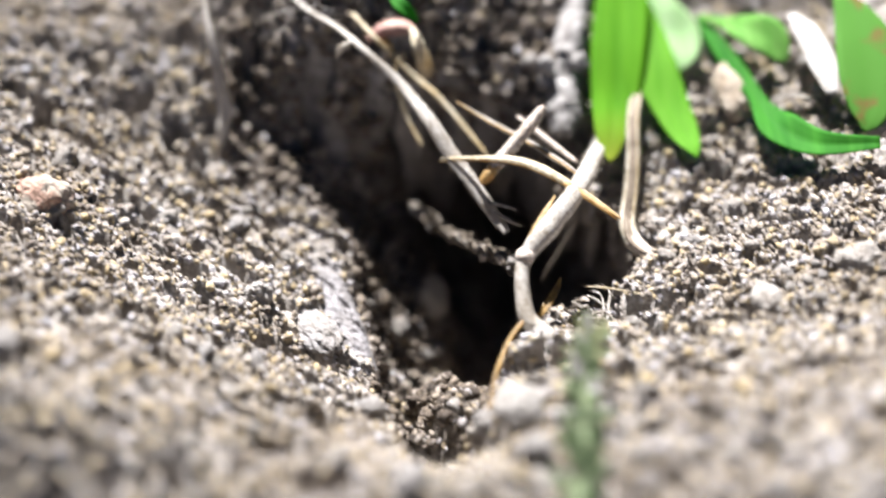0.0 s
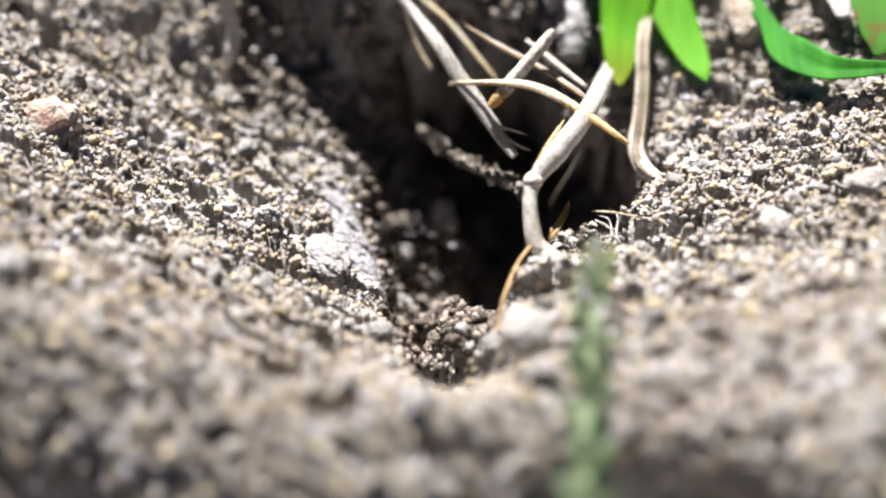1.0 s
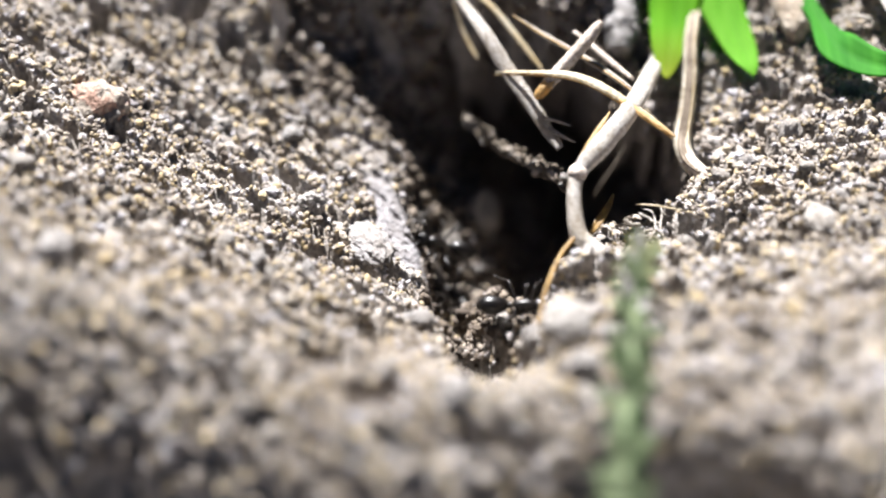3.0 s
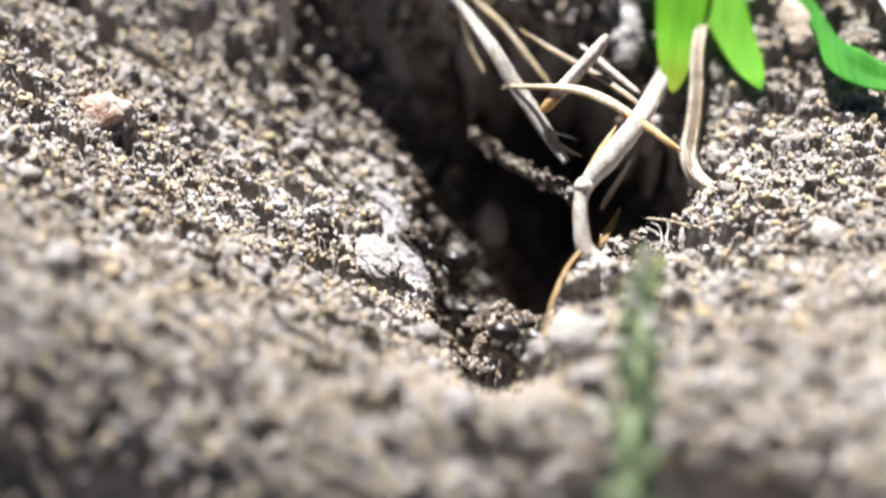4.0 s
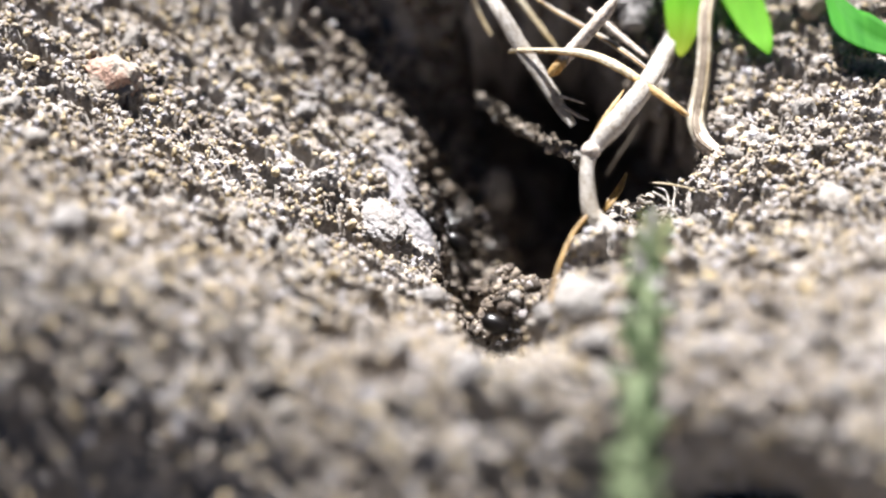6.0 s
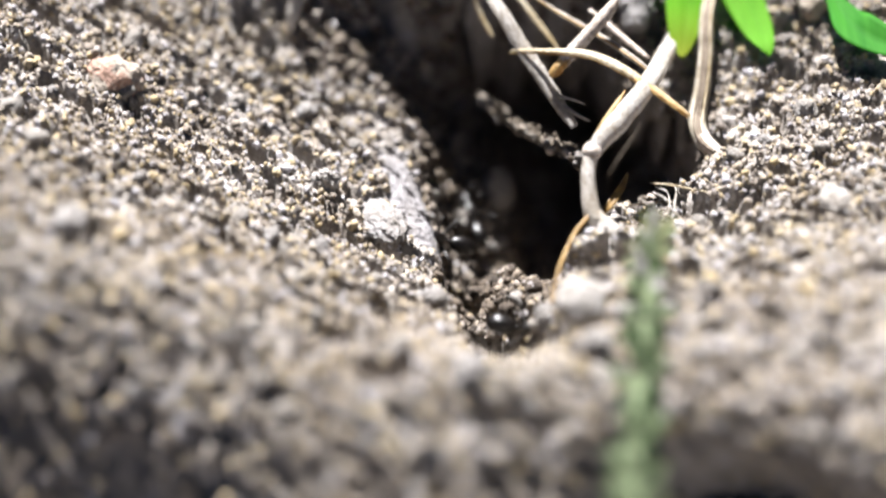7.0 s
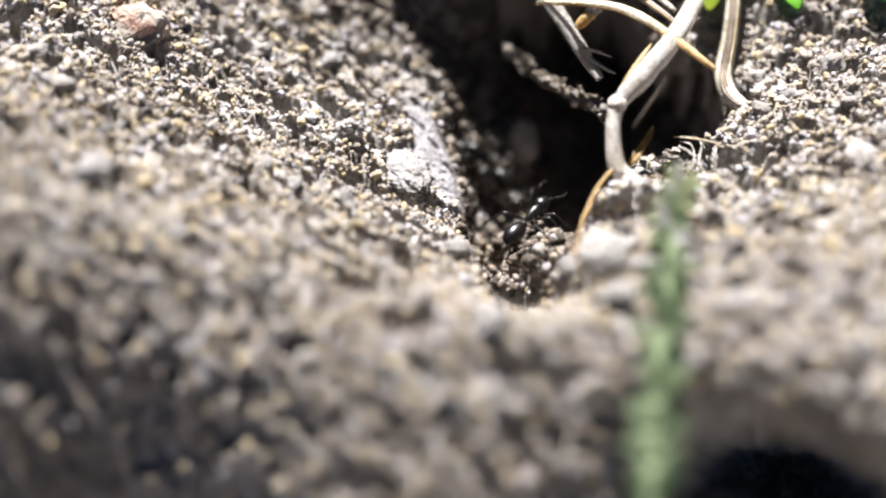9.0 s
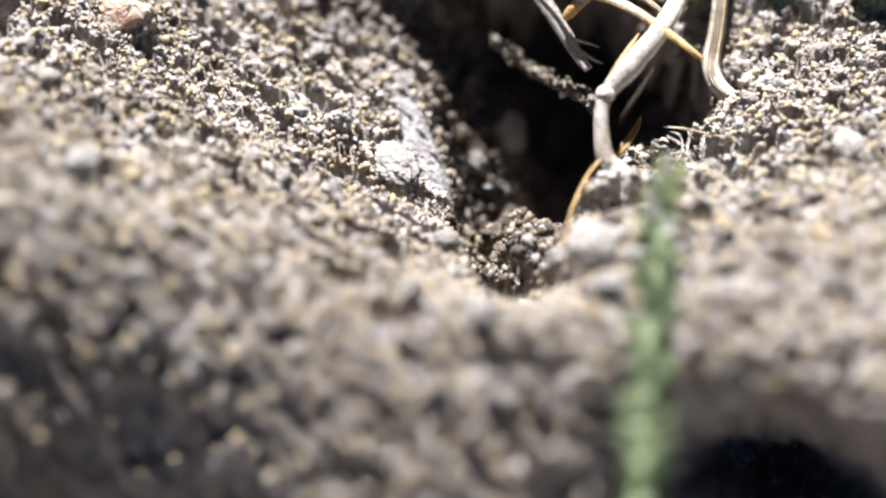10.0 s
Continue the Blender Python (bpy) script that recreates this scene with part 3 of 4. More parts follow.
part("blade", stem(stripe_line, 8, 10, 0.5, 0.06, 0, 0, UP), STRAW, five)
vein(stripe_line, -0.5, 0.05, GOLD, five, 0.55)
vein(stripe_line, 0.25, 0.045, DARK_VEIN, five, 0.55)
tagged(part("brown_straw", stem([(6.25, 8.11, 6.34, 0.08), (7.04, 7.29, 6.07, 0.15), (7.96, 6.37, 5.67, 0.17), (8.98, 5.35, 5.32, 0.12)], 6, 8, 0.6), BROWN), "dull brown straw behind a striped one", "straw")
six = empty_at("short_twig", "short brown twig with a golden broken end", "twig")
part("bark", stem([(7.41, 6.82, 7.67, 0.15), (7.06, 6.52, 7.29, 0.29), (6.38, 6.02, 6.65, 0.31), (5.44, 5.44, 5.75, 0.34), (4.82, 5.09, 5.14, 0.31)], 8, 12, 0.9, 0.05, 0.12, 4), BROWN, six)
part("broken_end", stem([(5.09, 5.18, 5.41, 0.27), (4.76, 4.97, 5.15, 0.29), (4.43, 4.74, 4.85, 0.25), (4.28, 4.62, 4.70, 0.10)], 6, 9, 0.8, 0.06, 0.10, 5), GOLD, six, "golden broken end")
tagged(part("dry_splinter", stem([(8.86, 5.52, 1.27, 0.03), (8.32, 5.09, 0.40, 0.06), (7.83, 4.77, -0.33, 0.07), (7.41, 4.64, -1.15, 0.04)], 6, 8, 0.6), CRUST), "grey dry splinter behind the bent grass stem", "splinter")
seven = empty_at("crusted_stick", "soil-crusted little stick reaching over the hole", "twig")
stick_line = [(0.98, 8.04, 1.26, 0.20), (1.88, 6.96, 1.17, 0.28), (2.84, 5.61, 1.07, 0.33), (4.04, 4.22, 1.23, 0.30), (5.22, 3.10, 1.43, 0.32), (5.97, 1.92, 1.55, 0.30)]
part("wood", stem([(x, y, z, 0.72 * w) for x, y, z, w in stick_line], 14, 14, 1.0, 0, 0.20, 6), CRUST, seven)
crust = random.Random(8)
crumb_shapes = [part("soil_crumb", rock(1.0, (crust.uniform(0.8, 1.5), 0.9, crust.uniform(0.6, 1.1)), 7 + 11 * k, 2, 0.6), (CRUST, CLOD, CRUST, CRUST, CLOD, BROWN)[k], seven, smooth=k % 2 == 0) for k in range(6)]
for n, row in enumerate(spline(stick_line, 22)):
    for k in range(2):
        size = 0.08 + 0.16 * crust.random() ** 2
        m = 2 * n + k
        crumb = crumb_shapes[m] if m < 6 else new("soil_crumb", crumb_shapes[crust.choice((0, 0, 1, 2, 3, 3, 4, 5)) % 6].data)
        crumb.parent = seven
        crumb.scale = (size, size, size)
        crumb.location = [(row[i] + crust.gauss(0, 0.55) * row[3]) * MM for i in range(3)]
        crumb.rotation_euler = (crust.random() * 6, crust.random() * 6, crust.random() * 6)
eight = empty_at("bark_twig", "grey weathered bark twig standing behind the hole", "twig")
part("upper_wood", stem([(10.17, 18.76, 9.61, 0.70), (9.84, 16.30, 8.24, 0.76), (9.43, 14.31, 7.33, 0.80), (9.08, 13.07, 6.71, 0.78)], 12, 16, 1.0, 0.05, 0.12, 9), BARK, eight)
part("lower_wood", stem([(9.16, 13.42, 6.84, 0.66), (9.03, 12.62, 5.97, 0.82), (8.91, 11.21, 5.14, 0.84), (8.81, 10.33, 4.67, 0.72), (8.78, 9.65, 4.29, 0.55)], 12, 16, 1.0, 0, 0.18, 10), BARK, eight)
for px, row in enumerate([(7.96, 12.18, 6.87, 0.45), (7.90, 12.21, 5.94, 0.35), (9.68, 12.27, 6.99, 0.4), (8.31, 10.60, 5.17, 0.35), (9.46, 10.42, 4.95, 0.32), (8.44, 9.81, 4.49, 0.3)]):
    knob = part("bark_scale", rock(row[3], (1, 0.9, 1.2), 40 + px, 3), BARK, eight)
    knob.location = [v * MM for v in row[:3]]
husk = empty_at("seed_husk", "cream and brown dry seed husk caught on the straws", "seed husk")
part("scale", blade([(1.17, 11.77, 9.38, 0.12), (1.45, 10.86, 8.88, 0.34), (1.79, 10.63, 7.74, 0.42), (1.80, 10.49, 7.25, 0.20)], 6, 6, 0.3, 0.12), YELLOW, husk, "cream inner scale")
part("hood", blade([(-1.10, 11.98, 8.65, 0.15), (-0.25, 12.03, 9.26, 0.42), (0.73, 11.93, 9.43, 0.40), (1.35, 11.64, 9.22, 0.15)], 6, 6, -0.4, 0.12), PLUM, husk, "purplish brown hood")
part("tip", blade([(-0.53, 11.94, 8.79, 0.10), (-0.11, 11.64, 8.45, 0.25), (0.23, 11.42, 7.94, 0.08)], 5, 4, 0.3, 0.1), GOLD, husk)
tagged(part("wisp", stem([(-9.49, 14.88, 10.54, 0.08), (-9.03, 12.77, 8.79, 0.22), (-8.60, 11.60, 6.88, 0.30), (-8.36, 10.88, 5.27, 0.38), (-8.59, 10.24, 4.39, 0.30), (-8.95, 10.05, 3.00, 0.08)], 8, 8, 0.4, 0.04, 0.04, 7), STRAW), "thin bleached grass blade rooted in the far slope", "grass blade")
tagged(part("bank_fibre", stem([(-6.21, 4.73, 1.68, 0.05), (-5.64, 4.06, 1.24, 0.09), (-4.96, 3.24, 0.65, 0.09), (-4.38, 2.33, 0.30, 0.04)], 6, 6), CRUST), "thin dark fibre lying on the bank", "fibre")
tagged(part("fibre", stem([(8.84, -0.22, 2.05, 0.03), (9.87, -0.43, 2.10, 0.05), (11.71, -0.66, 1.81, 0.03)], 6, 6), YELLOW), "fine yellow plant fibre lying on the soil", "fibre")
tagged(part("leaf_scrap", blade([(7.79, 0.05, 2.40, 0.05), (7.43, -0.78, 2.14, 0.18), (6.86, -1.66, 1.83, 0.16), (6.60, -1.90, 1.52, 0.05)], 5, 4, 0.4, 0.08), AMBER), "small amber scrap of dead leaf by the stem", "dead leaf")

fuzz = random.Random(12)
for px, (x, y, z) in enumerate([(9.01, -0.98, 1.73), (9.53, -1.50, 1.70), (10.03, -1.02, 1.99), (10.03, -2.22, 1.77), (9.22, -2.06, 1.64), (8.38, -1.27, 1.69)]):
    d = [(fuzz.uniform(-1, 1), fuzz.uniform(-0.4, 0.4), fuzz.uniform(0.1, 0.6)) for _ in range(3)]
    pts = [(x, y, z - 0.5, 0.07)]
    for a, b, c in d:
        pts.append((pts[-1][0] + 0.55 * a, pts[-1][1] + 0.5 * b, pts[-1][2] + 0.45 * c, 0.06))
    tagged(part("root_fibre", stem(pts, 6, 6), STRAW), "curled white root fibre on the sand", "fibre", "root fibres by the stem")

tagged(part("white_fibre", stem([(9.68, 0.21, 1.95, 0.02), (10.05, -0.40, 1.82, 0.04), (9.86, -1.63, 1.70, 0.05), (10.09, -2.27, 1.54, 0.02)], 6, 6), STRAW), "short white fibre standing by the bent stem", "fibre")
tagged(part("white_fibre", stem([(9.08, -0.18, 1.78, 0.02), (9.63, -0.47, 1.73, 0.04), (9.62, -1.66, 1.66, 0.04), (9.20, -2.41, 1.52, 0.02)], 6, 6), STRAW), "short white fibre standing by the bent stem", "fibre")

tagged(part("arched_fibre", stem([(-7.10, 14.75, 8.01, 0.03), (-6.28, 14.31, 8.82, 0.05), (-5.11, 13.81, 9.42, 0.05), (-3.70, 14.34, 9.34, 0.03)], 6, 6), STRAW), "thin pale fibre arching over the far slope", "fibre")
tagged(part("green_scrap", blade([(0.11, 12.36, 10.82, 0.08), (0.61, 11.70, 10.66, 0.34), (1.11, 11.50, 10.27, 0.26), (1.45, 11.57, 9.87, 0.05)], 6, 6, 0.3, 0.1), LEAF_DARK), "small green scrap of leaf above the husk", "leaf")

# ---- green plants ----
plant = empty_at("seedling", "bright green seedling with long pointed leaves", "seedling")
part("leaf", blade([(12.64, 19.00, 10.74, 0.65), (12.27, 15.99, 9.03, 1.33), (11.76, 12.95, 7.43, 1.40), (11.38, 10.51, 5.88, 1.20), (11.03, 8.63, 5.02, 0.84), (10.89, 7.63, 4.52, 0.46), (10.83, 7.01, 4.28, 0.06)], 6, 10, 0.08, 0.12), LEAF, plant)
part("leaf", blade([(11.98, 18.00, 9.58, 0.60), (12.80, 15.35, 7.94, 1.15), (13.44, 12.54, 6.79, 1.22), (14.07, 10.30, 5.74, 1.00), (14.63, 8.36, 5.07, 0.75), (14.93, 7.22, 4.85, 0.38), (15.06, 6.72, 4.65, 0.05)], 6, 10, 0.08, 0.12), LEAF_GREEN, plant)
part("pale_leaf", blade([(13.22, 18.52, 8.75, 0.50), (14.08, 16.08, 8.03, 1.10), (15.06, 14.55, 7.22, 1.20), (15.05, 12.94, 6.80, 0.75), (14.62, 12.24, 6.44, 0.10)], 8, 8, 0.1), LEAF_MINT, plant, "pale mint-green leaf")
part("root_stalk", stem([(12.89, 20.99, 10.51, 0.5), (12.70, 17.75, 10.10, 0.45), (12.35, 17.83, 10.85, 0.3)], 6, 8), LEAF, plant)

loop = empty_at("weed", "small weed with curled deep green leaves", "weed")
part("leaf", blade([(16.27, 15.30, 7.94, 0.18), (16.69, 13.60, 7.55, 0.40), (17.50, 11.39, 7.00, 0.48), (18.23, 9.35, 6.50, 0.42), (18.49, 8.17, 6.29, 0.6), (18.95, 6.72, 6.22, 0.95), (20.09, 5.35, 6.25, 0.8), (21.19, 4.48, 6.60, 0.55), (23.11, 3.92, 7.02, 0.3)], 8, 8, 0.3), LEAF_DARK, loop, "deep green strap leaf")
part("leaf", blade([(16.34, 14.89, 8.06, 0.15), (17.34, 13.99, 8.21, 0.35), (18.27, 12.88, 8.42, 0.85), (19.23, 12.21, 8.21, 1.05), (19.87, 11.47, 7.59, 0.5), (20.04, 11.26, 7.32, 0.06)], 8, 8, 0.2), LEAF_FRESH, loop, "light green curled leaf")
part("leaf", blade([(22.87, 12.66, 10.41, 0.5), (23.47, 10.21, 9.23, 1.4), (23.46, 7.98, 7.99, 1.5), (23.17, 6.45, 7.02, 0.9), (22.90, 5.82, 6.52, 0.1)], 8, 8, 0.1), LEAF_SPOT, loop, "green leaf with brown spots")
part("withered_leaf", blade([(20.45, 12.96, 9.17, 0.2), (20.96, 11.45, 8.87, 0.62), (21.43, 9.36, 8.14, 0.72), (21.55, 7.64, 7.56, 0.3)], 8, 6, 0.3), DRY_LEAF, loop, "white withered leaf")
part("runner", stem([(19.51, 9.30, 6.11, 0.08), (19.97, 9.17, 6.60, 0.12), (20.75, 8.93, 6.61, 0.12), (21.59, 8.69, 6.31, 0.06)], 6, 6), STRAW, loop, "pale dry runner")

stalk = empty_at("green_stalk", "dull green fuzzy stalk standing close by the nest", "plant stalk")
foot = settle(4.9, -37.0)[2]
stalk_line = [(8.28, -6.78, 4.20, 0.06), (8.04, -8.06, 4.17, 0.08), (7.75, -10.18, 4.10, 0.12), (7.43, -12.72, 3.60, 0.20), (7.07, -15.40, 3.05, 0.32), (6.76, -18.36, 2.34, 0.36), (6.41, -21.92, 1.92, 0.38), (5.57, -29.36, 3.00, 0.40), (5.1, -34.5, -2.0, 0.40), (4.9, -37.0, foot - 0.5, 0.42)]
part("stalk", stem(stalk_line, 10, 10, 0.8, 0, 0.10, 3), LEAF_DULL, stalk)
tuft = random.Random(4)
for n, row in enumerate(spline(stalk_line[:8], 11)):
    for k in range(2 if n < 40 else 4):
        a = tuft.uniform(0, 6.28)
        o = Vector((math.cos(a), 0.6 * math.sin(a), 0.6 * math.sin(a)))
        c = Vector(row[:3]) + o * 0.15
        reach = tuft.uniform(0.45, 1.25)
        up = tuft.uniform(0.2, 0.9)
        pts = [(*(c + o * q * reach + Vector((0, 0.5 * q, 0.7 * q)) * up), w) for q, w in ((0.0, 0.07), (0.35, 0.19), (0.7, 0.15), (0.95, 0.02))]
        part("leaflet", blade(pts, 3, 4, 0.3, 0.05), tuft.choice((LEAF_FLECK, LEAF_FLECK, LEAF_DULL, LEAF_DULL, DRY_LEAF)) if tuft.random() < 1.0 - n / 40 else tuft.choice((LEAF_DULL, LEAF_DULL, LEAF_SHADE)), stalk)

# ---- stones and clods ----
stone("pink_pebble", -16.60, 3.95, 1.35, (1.15, 0.9, 0.95), PINK, 1.6, "pinkish angular pebble with a pale crust, half sunk in the slope", "pebble", sink=0.6, rough=0.25, cuts=5)
white_crumb = stone("white_crumb", -6.36, 0.96, 0.62, (1.0, 0.9, 0.95), CHALK, 2, "chalk-white soil crumb sitting on the slope", "soil crumb")
stone("pale_clod", -3.56, -0.62, 1.2, (1.4, 0.75, 0.45), PALE, 3, "flat pale clod on the edge of the hole", "soil clod", rough=0.25)
rim_pebble = stone("white_pebble", 5.16, -9.24, 1.05, (1.05, 1.0, 0.9), CHALK, 4, "rounded white pebble beside the nest mouth", "pebble", sink=0.35, rough=0.16)
rim_pebble.rotation_euler = (radians(26), 0, 0.3)
stone("pale_crumb", 6.94, -10.40, 0.45, (1.1, 0.9, 0.8), PALE, 15, "pale soil crumb beside a white pebble", "soil crumb")
stone("pale_crumb", 3.84, -7.32, 0.5, (1.1, 0.9, 0.8), PALE, 16, "pale soil crumb beside a white pebble", "soil crumb")
stone("yellow_pebble", 5.64, -12.30, 0.66, (1.1, 0.9, 0.85), PALE, 5, "small yellowish pebble in front of the nest mouth", "pebble")
stone("round_pebble", 0.48, -14.34, 0.68, (1.1, 1.0, 0.9), PALE, 6, "small round whitish pebble on the near lip", "pebble")
stone("brown_stone", 2.0, 6.2, 1.15, (0.72, 0.8, 1.2), CLOD, 3.2, "grey-brown upright stone inside the dark hole", "stone", sink=0.0, rough=0.24)
stone("hole_clod", 0.18, 4.44, 0.6, (1.0, 0.9, 0.8), CLOD, 8, "shaded soil clod on the wall of the hole", "soil clod")
stone("hole_clod", 3.60, 8.40, 0.6, (1.1, 0.9, 0.8), CLOD, 9, "shaded soil clod on the wall of the hole", "soil clod")
stone("buff_stone", 17.22, 10.32, 1.2, (0.85, 1.35, 0.6), BUFF, 10, "pale buff stone among the plants on the slope", "stone", sink=0.3, rough=0.2, cuts=6).rotation_euler = (radians(30), 0, 0.2)
stone("pale_stone", 21.36, -1.32, 1.1, (1.1, 0.9, 0.8), CLOD, 11, "pale rounded stone on the sandy slope", "stone", sink=0.6, rough=0.2)
stone("pale_stone", 16.80, -2.88, 0.8, (1.3, 0.9, 0.6), CLOD, 12, "pale rounded stone on the sandy slope", "stone", sink=0.8, rough=0.2)
stone("pale_crumb", -1.20, -5.82, 0.6, (1.2, 0.9, 0.8), PALE, 13, "pale soil crumb on the edge of the hole", "soil crumb")
stone("pale_crumb", -16.38, -7.74, 0.7, (1.2, 0.9, 0.6), PALE, 14, "pale soil crumb on the near slope", "soil crumb")

# single larger crumbs, a few shapes used again and again
pick = random.Random(31)
clod_meshes = [part("soil_clod", rock(1.0, (pick.uniform(0.9, 1.2), pick.uniform(0.8, 1.0), pick.uniform(0.6, 0.9)), 60 + k, 3, 0.42), CLOD if k % 3 else PALE, smooth=True) for k in range(8)]
for k in range(150):
    x, y = pick.uniform(-21, 20), pick.uniform(-17, 14)
    if trodden(x, y) < 1.1:
        x -= 4.0
    r = 0.26 + 0.34 * pick.random() ** 2
    at = settle(x, y, 0.6)
    ob = clod_meshes[k] if k < 8 else new("soil_clod", clod_meshes[k % 8].data)
    ob.scale = (r, r, r)
    ob.location = (at[0] * MM, at[1] * MM, (at[2] + 0.25 * r) * MM)
    ob.rotation_euler = (pick.uniform(-0.4, 0.4), pick.uniform(-0.4, 0.4), pick.uniform(0, 6.28))
    tagged(ob, "rough pale soil clod lying in the sand" if k % 8 % 3 == 0 else "rough beige soil clod lying in the sand", "soil clod", "soil clods round the nest")



# ---- ants ----
def ball(rx, ry, rz, level=3, pinch=0.0):
    """An egg-shaped body piece with its length along x, in mm."""
    bm = bmesh.new()
    bmesh.ops.create_icosphere(bm, subdivisions=level, radius=1.0)
    for v in bm.verts:
        k = 1 - pinch * v.co.x
        v.co = Vector((v.co.x * rx, v.co.y * ry * k, v.co.z * rz * k)) * MM
    return bm


def ant(label):
    """A worker ant about 3.3 mm long, head along +x, feet at z = 0."""
    a = empty_at("ant", label, "ant", "ants at the nest")
    for name, bm, mat, place in (
        ("head", ball(0.40, 0.36, 0.28, 3, 0.18), ANT, (1.20, 0, 0.62)),
        ("thorax", ball(0.58, 0.25, 0.28, 3, -0.22), ANT_RED, (0.42, 0, 0.66)),
        ("petiole", ball(0.12, 0.12, 0.20, 2), ANT_RED, (-0.24, 0, 0.58)),
        ("gaster", ball(0.72, 0.46, 0.44, 4, 0.12), ANT, (-0.98, 0, 0.62)),
        ("eye", ball(0.07, 0.05, 0.07, 2), ANT, (1.22, 0.31, 0.70)),
        ("eye", ball(0.07, 0.05, 0.07, 2), ANT, (1.22, -0.31, 0.70)),
    ):
        part(name, bm, mat, a).location = Vector(place) * MM
    for s in (1, -1):
        part("mandible", stem([(1.50, 0.14 * s, 0.55, 0.06), (1.66, 0.15 * s, 0.50, 0.05), (1.76, 0.02 * s, 0.48, 0.01)], 4, 6), ANT_LEG, a)
        part("antenna", stem([(1.46, 0.15 * s, 0.72, 0.035), (1.62, 0.42 * s, 0.98, 0.035), (1.72, 0.55 * s, 1.02, 0.04),
                              (2.05, 0.62 * s, 0.82, 0.045), (2.40, 0.58 * s, 0.62, 0.03)], 5, 6), ANT_LEG, a)
        for x, reach, fore in ((0.75, 1.0, 0.75), (0.42, 1.15, 0.05), (0.12, 1.35, -0.95)):
            leg = part("leg", stem([(0, 0, 0, 0.085), (0.10 * fore, 0.22 * s, -0.05, 0.075), (0.45 * fore, 0.62 * s * reach, 0.30, 0.075),
                                    (0.62 * fore, 0.80 * s * reach, 0.22, 0.05), (0.95 * fore, 1.08 * s * reach, -0.28, 0.05),
                                    (1.15 * fore, 1.22 * s * reach, -0.46, 0.03), (1.35 * fore, 1.30 * s * reach, -0.48, 0.015)], 4, 6), ANT_LEG, a)
            leg.location = Vector((x, 0.14 * s, 0.50)) * MM
    return a


def stand(x, y, z, heading, up=(0, -0.3, 1)):
    """The pose of an ant whose feet are at a place in mm, its head towards heading (degrees from x)."""
    up = Vector(up).normalized()
    ahead = Vector((math.cos(radians(heading)), math.sin(radians(heading)), 0))
    side = up.cross(ahead).normalized()
    m = Matrix((side.cross(up), side, up)).transposed().to_4x4()
    return Matrix.Translation((Vector((x, y, z)) + up * 0.25) * MM) @ m


RIM_ANT = [
    (0, 2.90, 11.55, -8.67, 150),
    (1, 1.67, 5.65, -4.59, 160),
    (1.6, 2.00, 5.59, -4.89, 165),
    (2, 0.61, 4.44, -4.39, 165),
    (2.2, -0.98, 2.98, -1.97, 170),
    (2.5, -0.81, 2.56, -2.50, 175),
    (2.7, -0.31, 2.36, -2.77, 175),
    (3.8, -0.92, 2.19, -2.17, 165),
    (4, -0.83, 2.08, -2.30, 165),
    (4.2, -0.70, 1.84, -2.61, 165),
    (4.4, -0.50, 1.76, -2.72, 165),
    (4.6, -0.03, 1.62, -2.89, 165),
    (4.8, -0.31, 1.41, -3.15, 165),
    (5, -0.23, 1.25, -3.34, 165),
    (5.2, 0.14, 0.39, -4.37, 160),
    (5.4, -0.17, 1.13, -3.49, 160),
    (5.5, -0.53, 1.28, -3.30, 155),
    (5.7, -1.12, 1.70, -2.78, 155),
    (6.3, -1.12, 1.17, -2.63, 150),
    (6.8, -1.14, 0.92, -2.94, 150),
    (7, -1.11, 1.08, -2.75, 170),
    (7.2, -0.84, 1.27, -3.32, 240),
    (7.4, -0.62, 1.36, -3.99, 310),
    (7.6, -0.34, 2.65, -4.86, 340),
    (7.8, -0.09, 2.65, -5.44, 380),
    (8, 0.45, 3.22, -5.25, 410),
    (8.6, 0.52, 4.40, -4.64, 470),
    (9.3, -0.24, 4.24, -3.49, 530),
    (9.7, 0.02, 2.65, -5.50, 545),
    (10, -0.24, 2.97, -4.88, 550),
]
LIP_ANT = [
    (0, 4.67, 14.24, -12.92, 250),
    (1.5, 5.01, 8.22, -10.91, 260),
    (2, 3.10, -5.04, -1.30, 300),
    (2.2, 3.04, -4.97, -1.17, 340),
    (2.6, 3.09, -4.63, -1.13, 360),
    (3.8, 3.30, -4.10, -1.63, 355),
    (4, 3.36, -5.31, -1.46, 350),
    (4.2, 3.24, -5.24, -2.06, 350),
    (4.4, 2.99, -5.75, -1.27, 360),
    (4.6, 3.12, -5.08, -1.80, 365),
    (4.8, 3.06, -5.01, -1.59, 360),
    (5, 2.93, -5.87, -1.47, 360),
    (5.2, 2.95, -6.02, -2.14, 355),
    (5.4, 2.67, -5.80, -2.07, 350),
    (5.6, 2.62, -5.79, -3.00, 340),
    (6.8, 2.79, -5.97, -2.67, 330),
    (7, 2.88, -6.75, -1.78, 350),
    (7.2, 2.85, -6.86, -2.38, 385),
    (7.4, 2.65, -5.87, -2.71, 420),
    (7.6, 2.62, -5.75, -2.29, 450),
    (7.8, 2.20, -5.31, -2.28, 470),
    (8, 1.86, -4.29, -2.14, 450),
    (8.2, 1.93, -2.17, -3.07, 410),
    (8.4, 1.46, -1.46, -3.34, 370),
    (8.5, 1.59, -1.46, -3.28, 362),
    (8.6, 1.44, -1.46, -3.47, 365),
    (8.8, 1.67, -1.75, -3.47, 420),
    (9, 2.12, -1.37, -2.81, 415),
    (9.3, 3.61, 7.80, -8.74, 410),
    (9.6, 4.90, 14.08, -13.59, 420),
    (10, 5.12, 13.83, -12.11, 430),
]
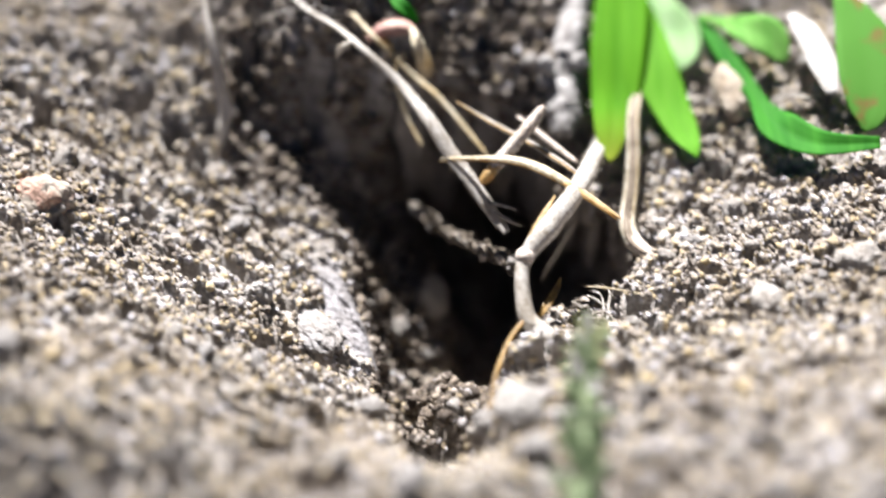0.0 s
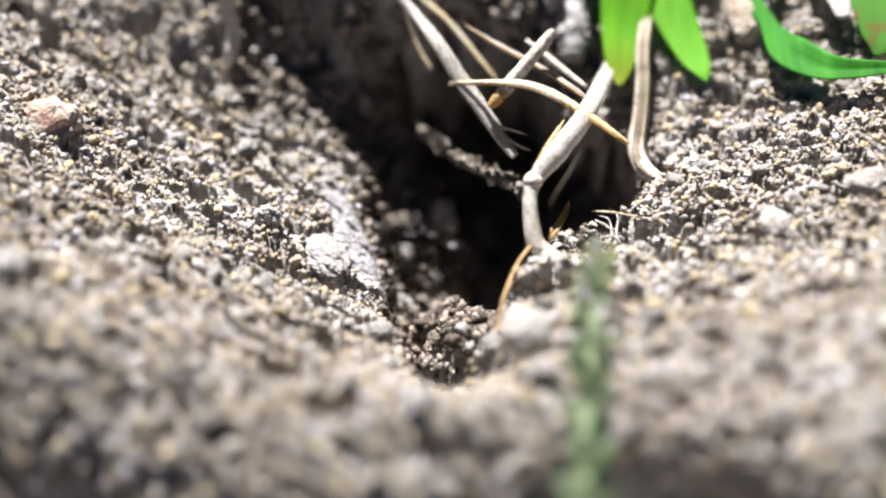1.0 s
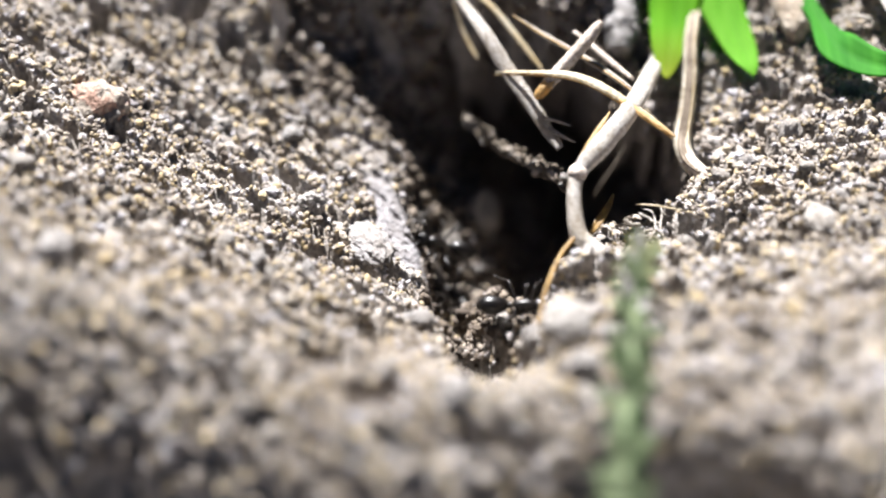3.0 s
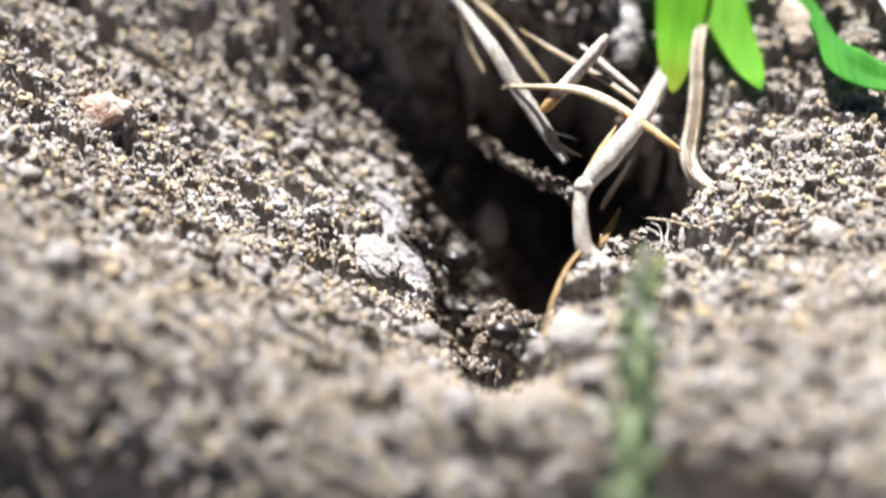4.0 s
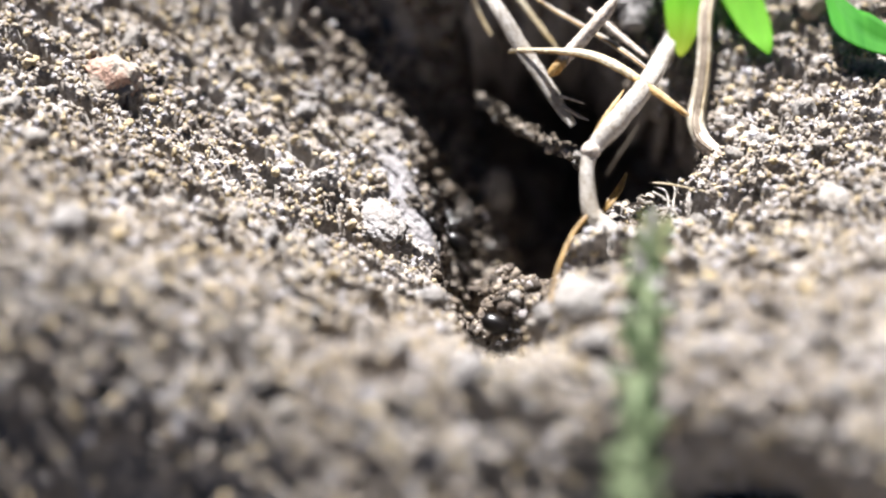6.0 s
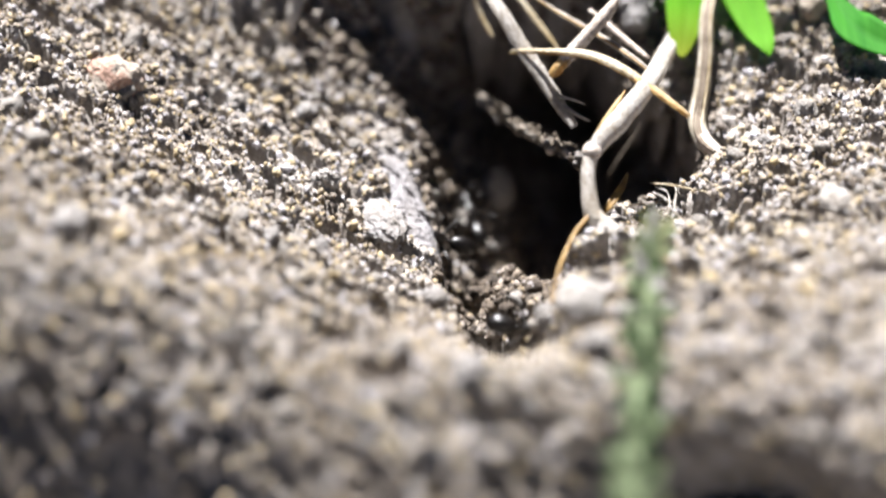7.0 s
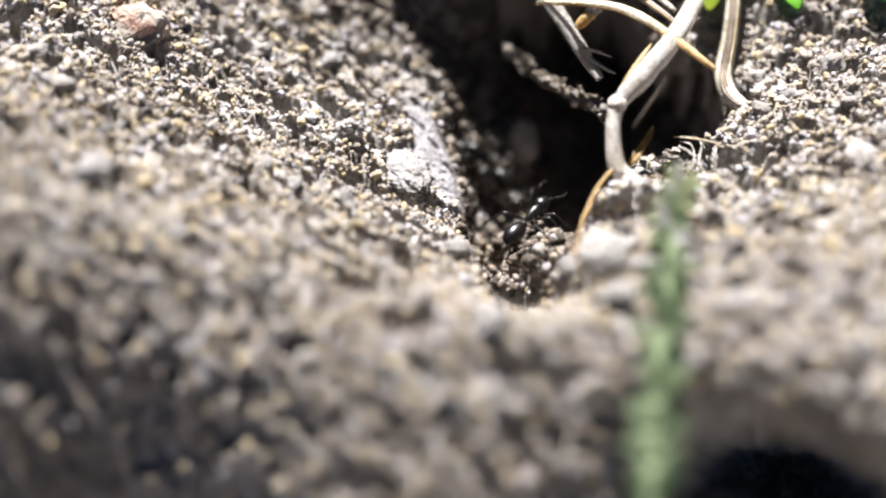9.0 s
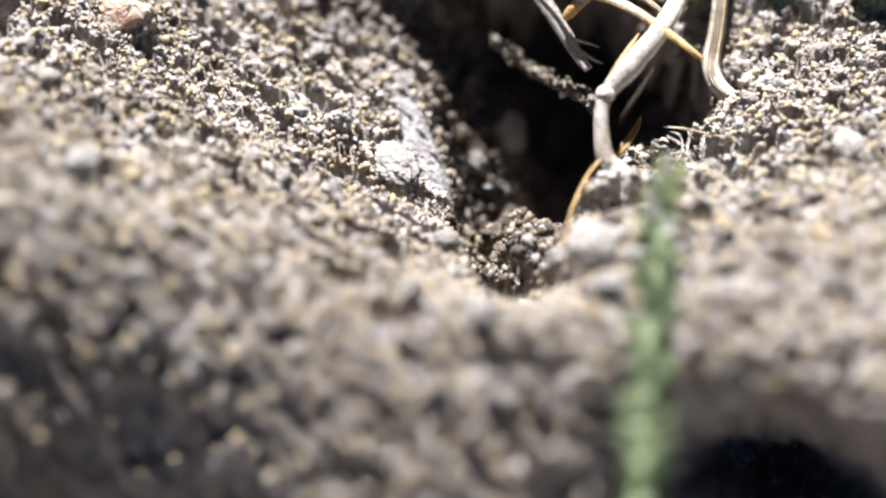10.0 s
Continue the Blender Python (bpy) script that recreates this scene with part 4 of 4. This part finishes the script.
FLOOR_ANT = [
    (0, 3.17, 12.87, -8.48, 110),
    (0.6, 3.84, 15.57, -8.94, 140),
    (1.2, 2.54, 10.22, -6.74, 180),
    (1.8, 1.11, 3.86, -4.44, 230),
    (2.5, -0.10, 2.66, -5.05, 280),
    (2.7, 0.12, 1.92, -5.14, 300),
    (3.8, -0.09, 1.09, -5.07, 330),
    (4, 0.16, 1.40, -5.56, 350),
    (4.4, 0.43, 1.24, -5.57, 365),
    (4.5, 0.45, 1.22, -5.44, 370),
    (4.8, 0.53, 1.33, -5.28, 370),
    (5, 0.42, 1.26, -5.36, 375),
    (5.2, 1.23, -0.94, -3.79, 400),
    (5.5, -0.06, 2.64, -5.71, 440),
    (5.7, -0.29, 3.12, -4.83, 460),
    (6.8, 0.60, 4.39, -4.41, 470),
    (7.5, 0.69, 4.47, -4.34, 440),
    (8.5, 1.93, 5.59, -5.73, 410),
    (10, 2.97, 11.51, -7.88, 400),
]
CLING = (0.45, -0.5, 0.75)
ANTS = [(ant("glossy black ant climbing round the edge of the hole"), RIM_ANT, CLING),
        (ant("dark brown ant below the near lip of the hole"), LIP_ANT, (0, -0.3, 1)),
        (ant("dark brown ant on the floor of the hole"), FLOOR_ANT, (0, -0.3, 1))]
pellet = tagged(part("soil_pellet", rock(0.58, (1.15, 0.9, 0.85), 23, 4, 0.8), LUMP), "dark lump of earth carried out of the nest by an ant", "soil crumb")
DROPPED = 7.0


def motions():
    for a, rows, up in ANTS:
        walk(a, [(t, stand(x, y, z, h, up)) for t, x, y, z, h in rows])
        legs = [c for c in a.children if c.name.startswith("leg")]
        for k, leg in enumerate(legs):
            side = 1 if leg.location.y > 0 else -1
            rest = Matrix.Translation(leg.location)
            steps = []
            for i in range(51):
                t = i * 0.2
                gone = [abs(b[1] - c[1]) + abs(b[2] - c[2]) for b, c in zip(rows, rows[1:]) if b[0] <= t < c[0]]
                swing = (16 if gone and gone[0] > 0.6 else 5) * math.sin(t * 11 + 3.14 * (k % 2) + k)
                steps.append((t, rest @ pose(0, 0, 0, side * (3 + 0.25 * swing), 0, swing)))
            walk(leg, steps)
    # the first ant holds the lump in its jaws until it drops it at the edge
    held = [(t, stand(x, y, z, h, CLING) @ pose(2.15 * MM, 0, 0.45 * MM)) for t, x, y, z, h in RIM_ANT if t <= DROPPED]
    walk(pellet, held + [(t, held[-1][1]) for t in (7.2, 10.0)])


motions()
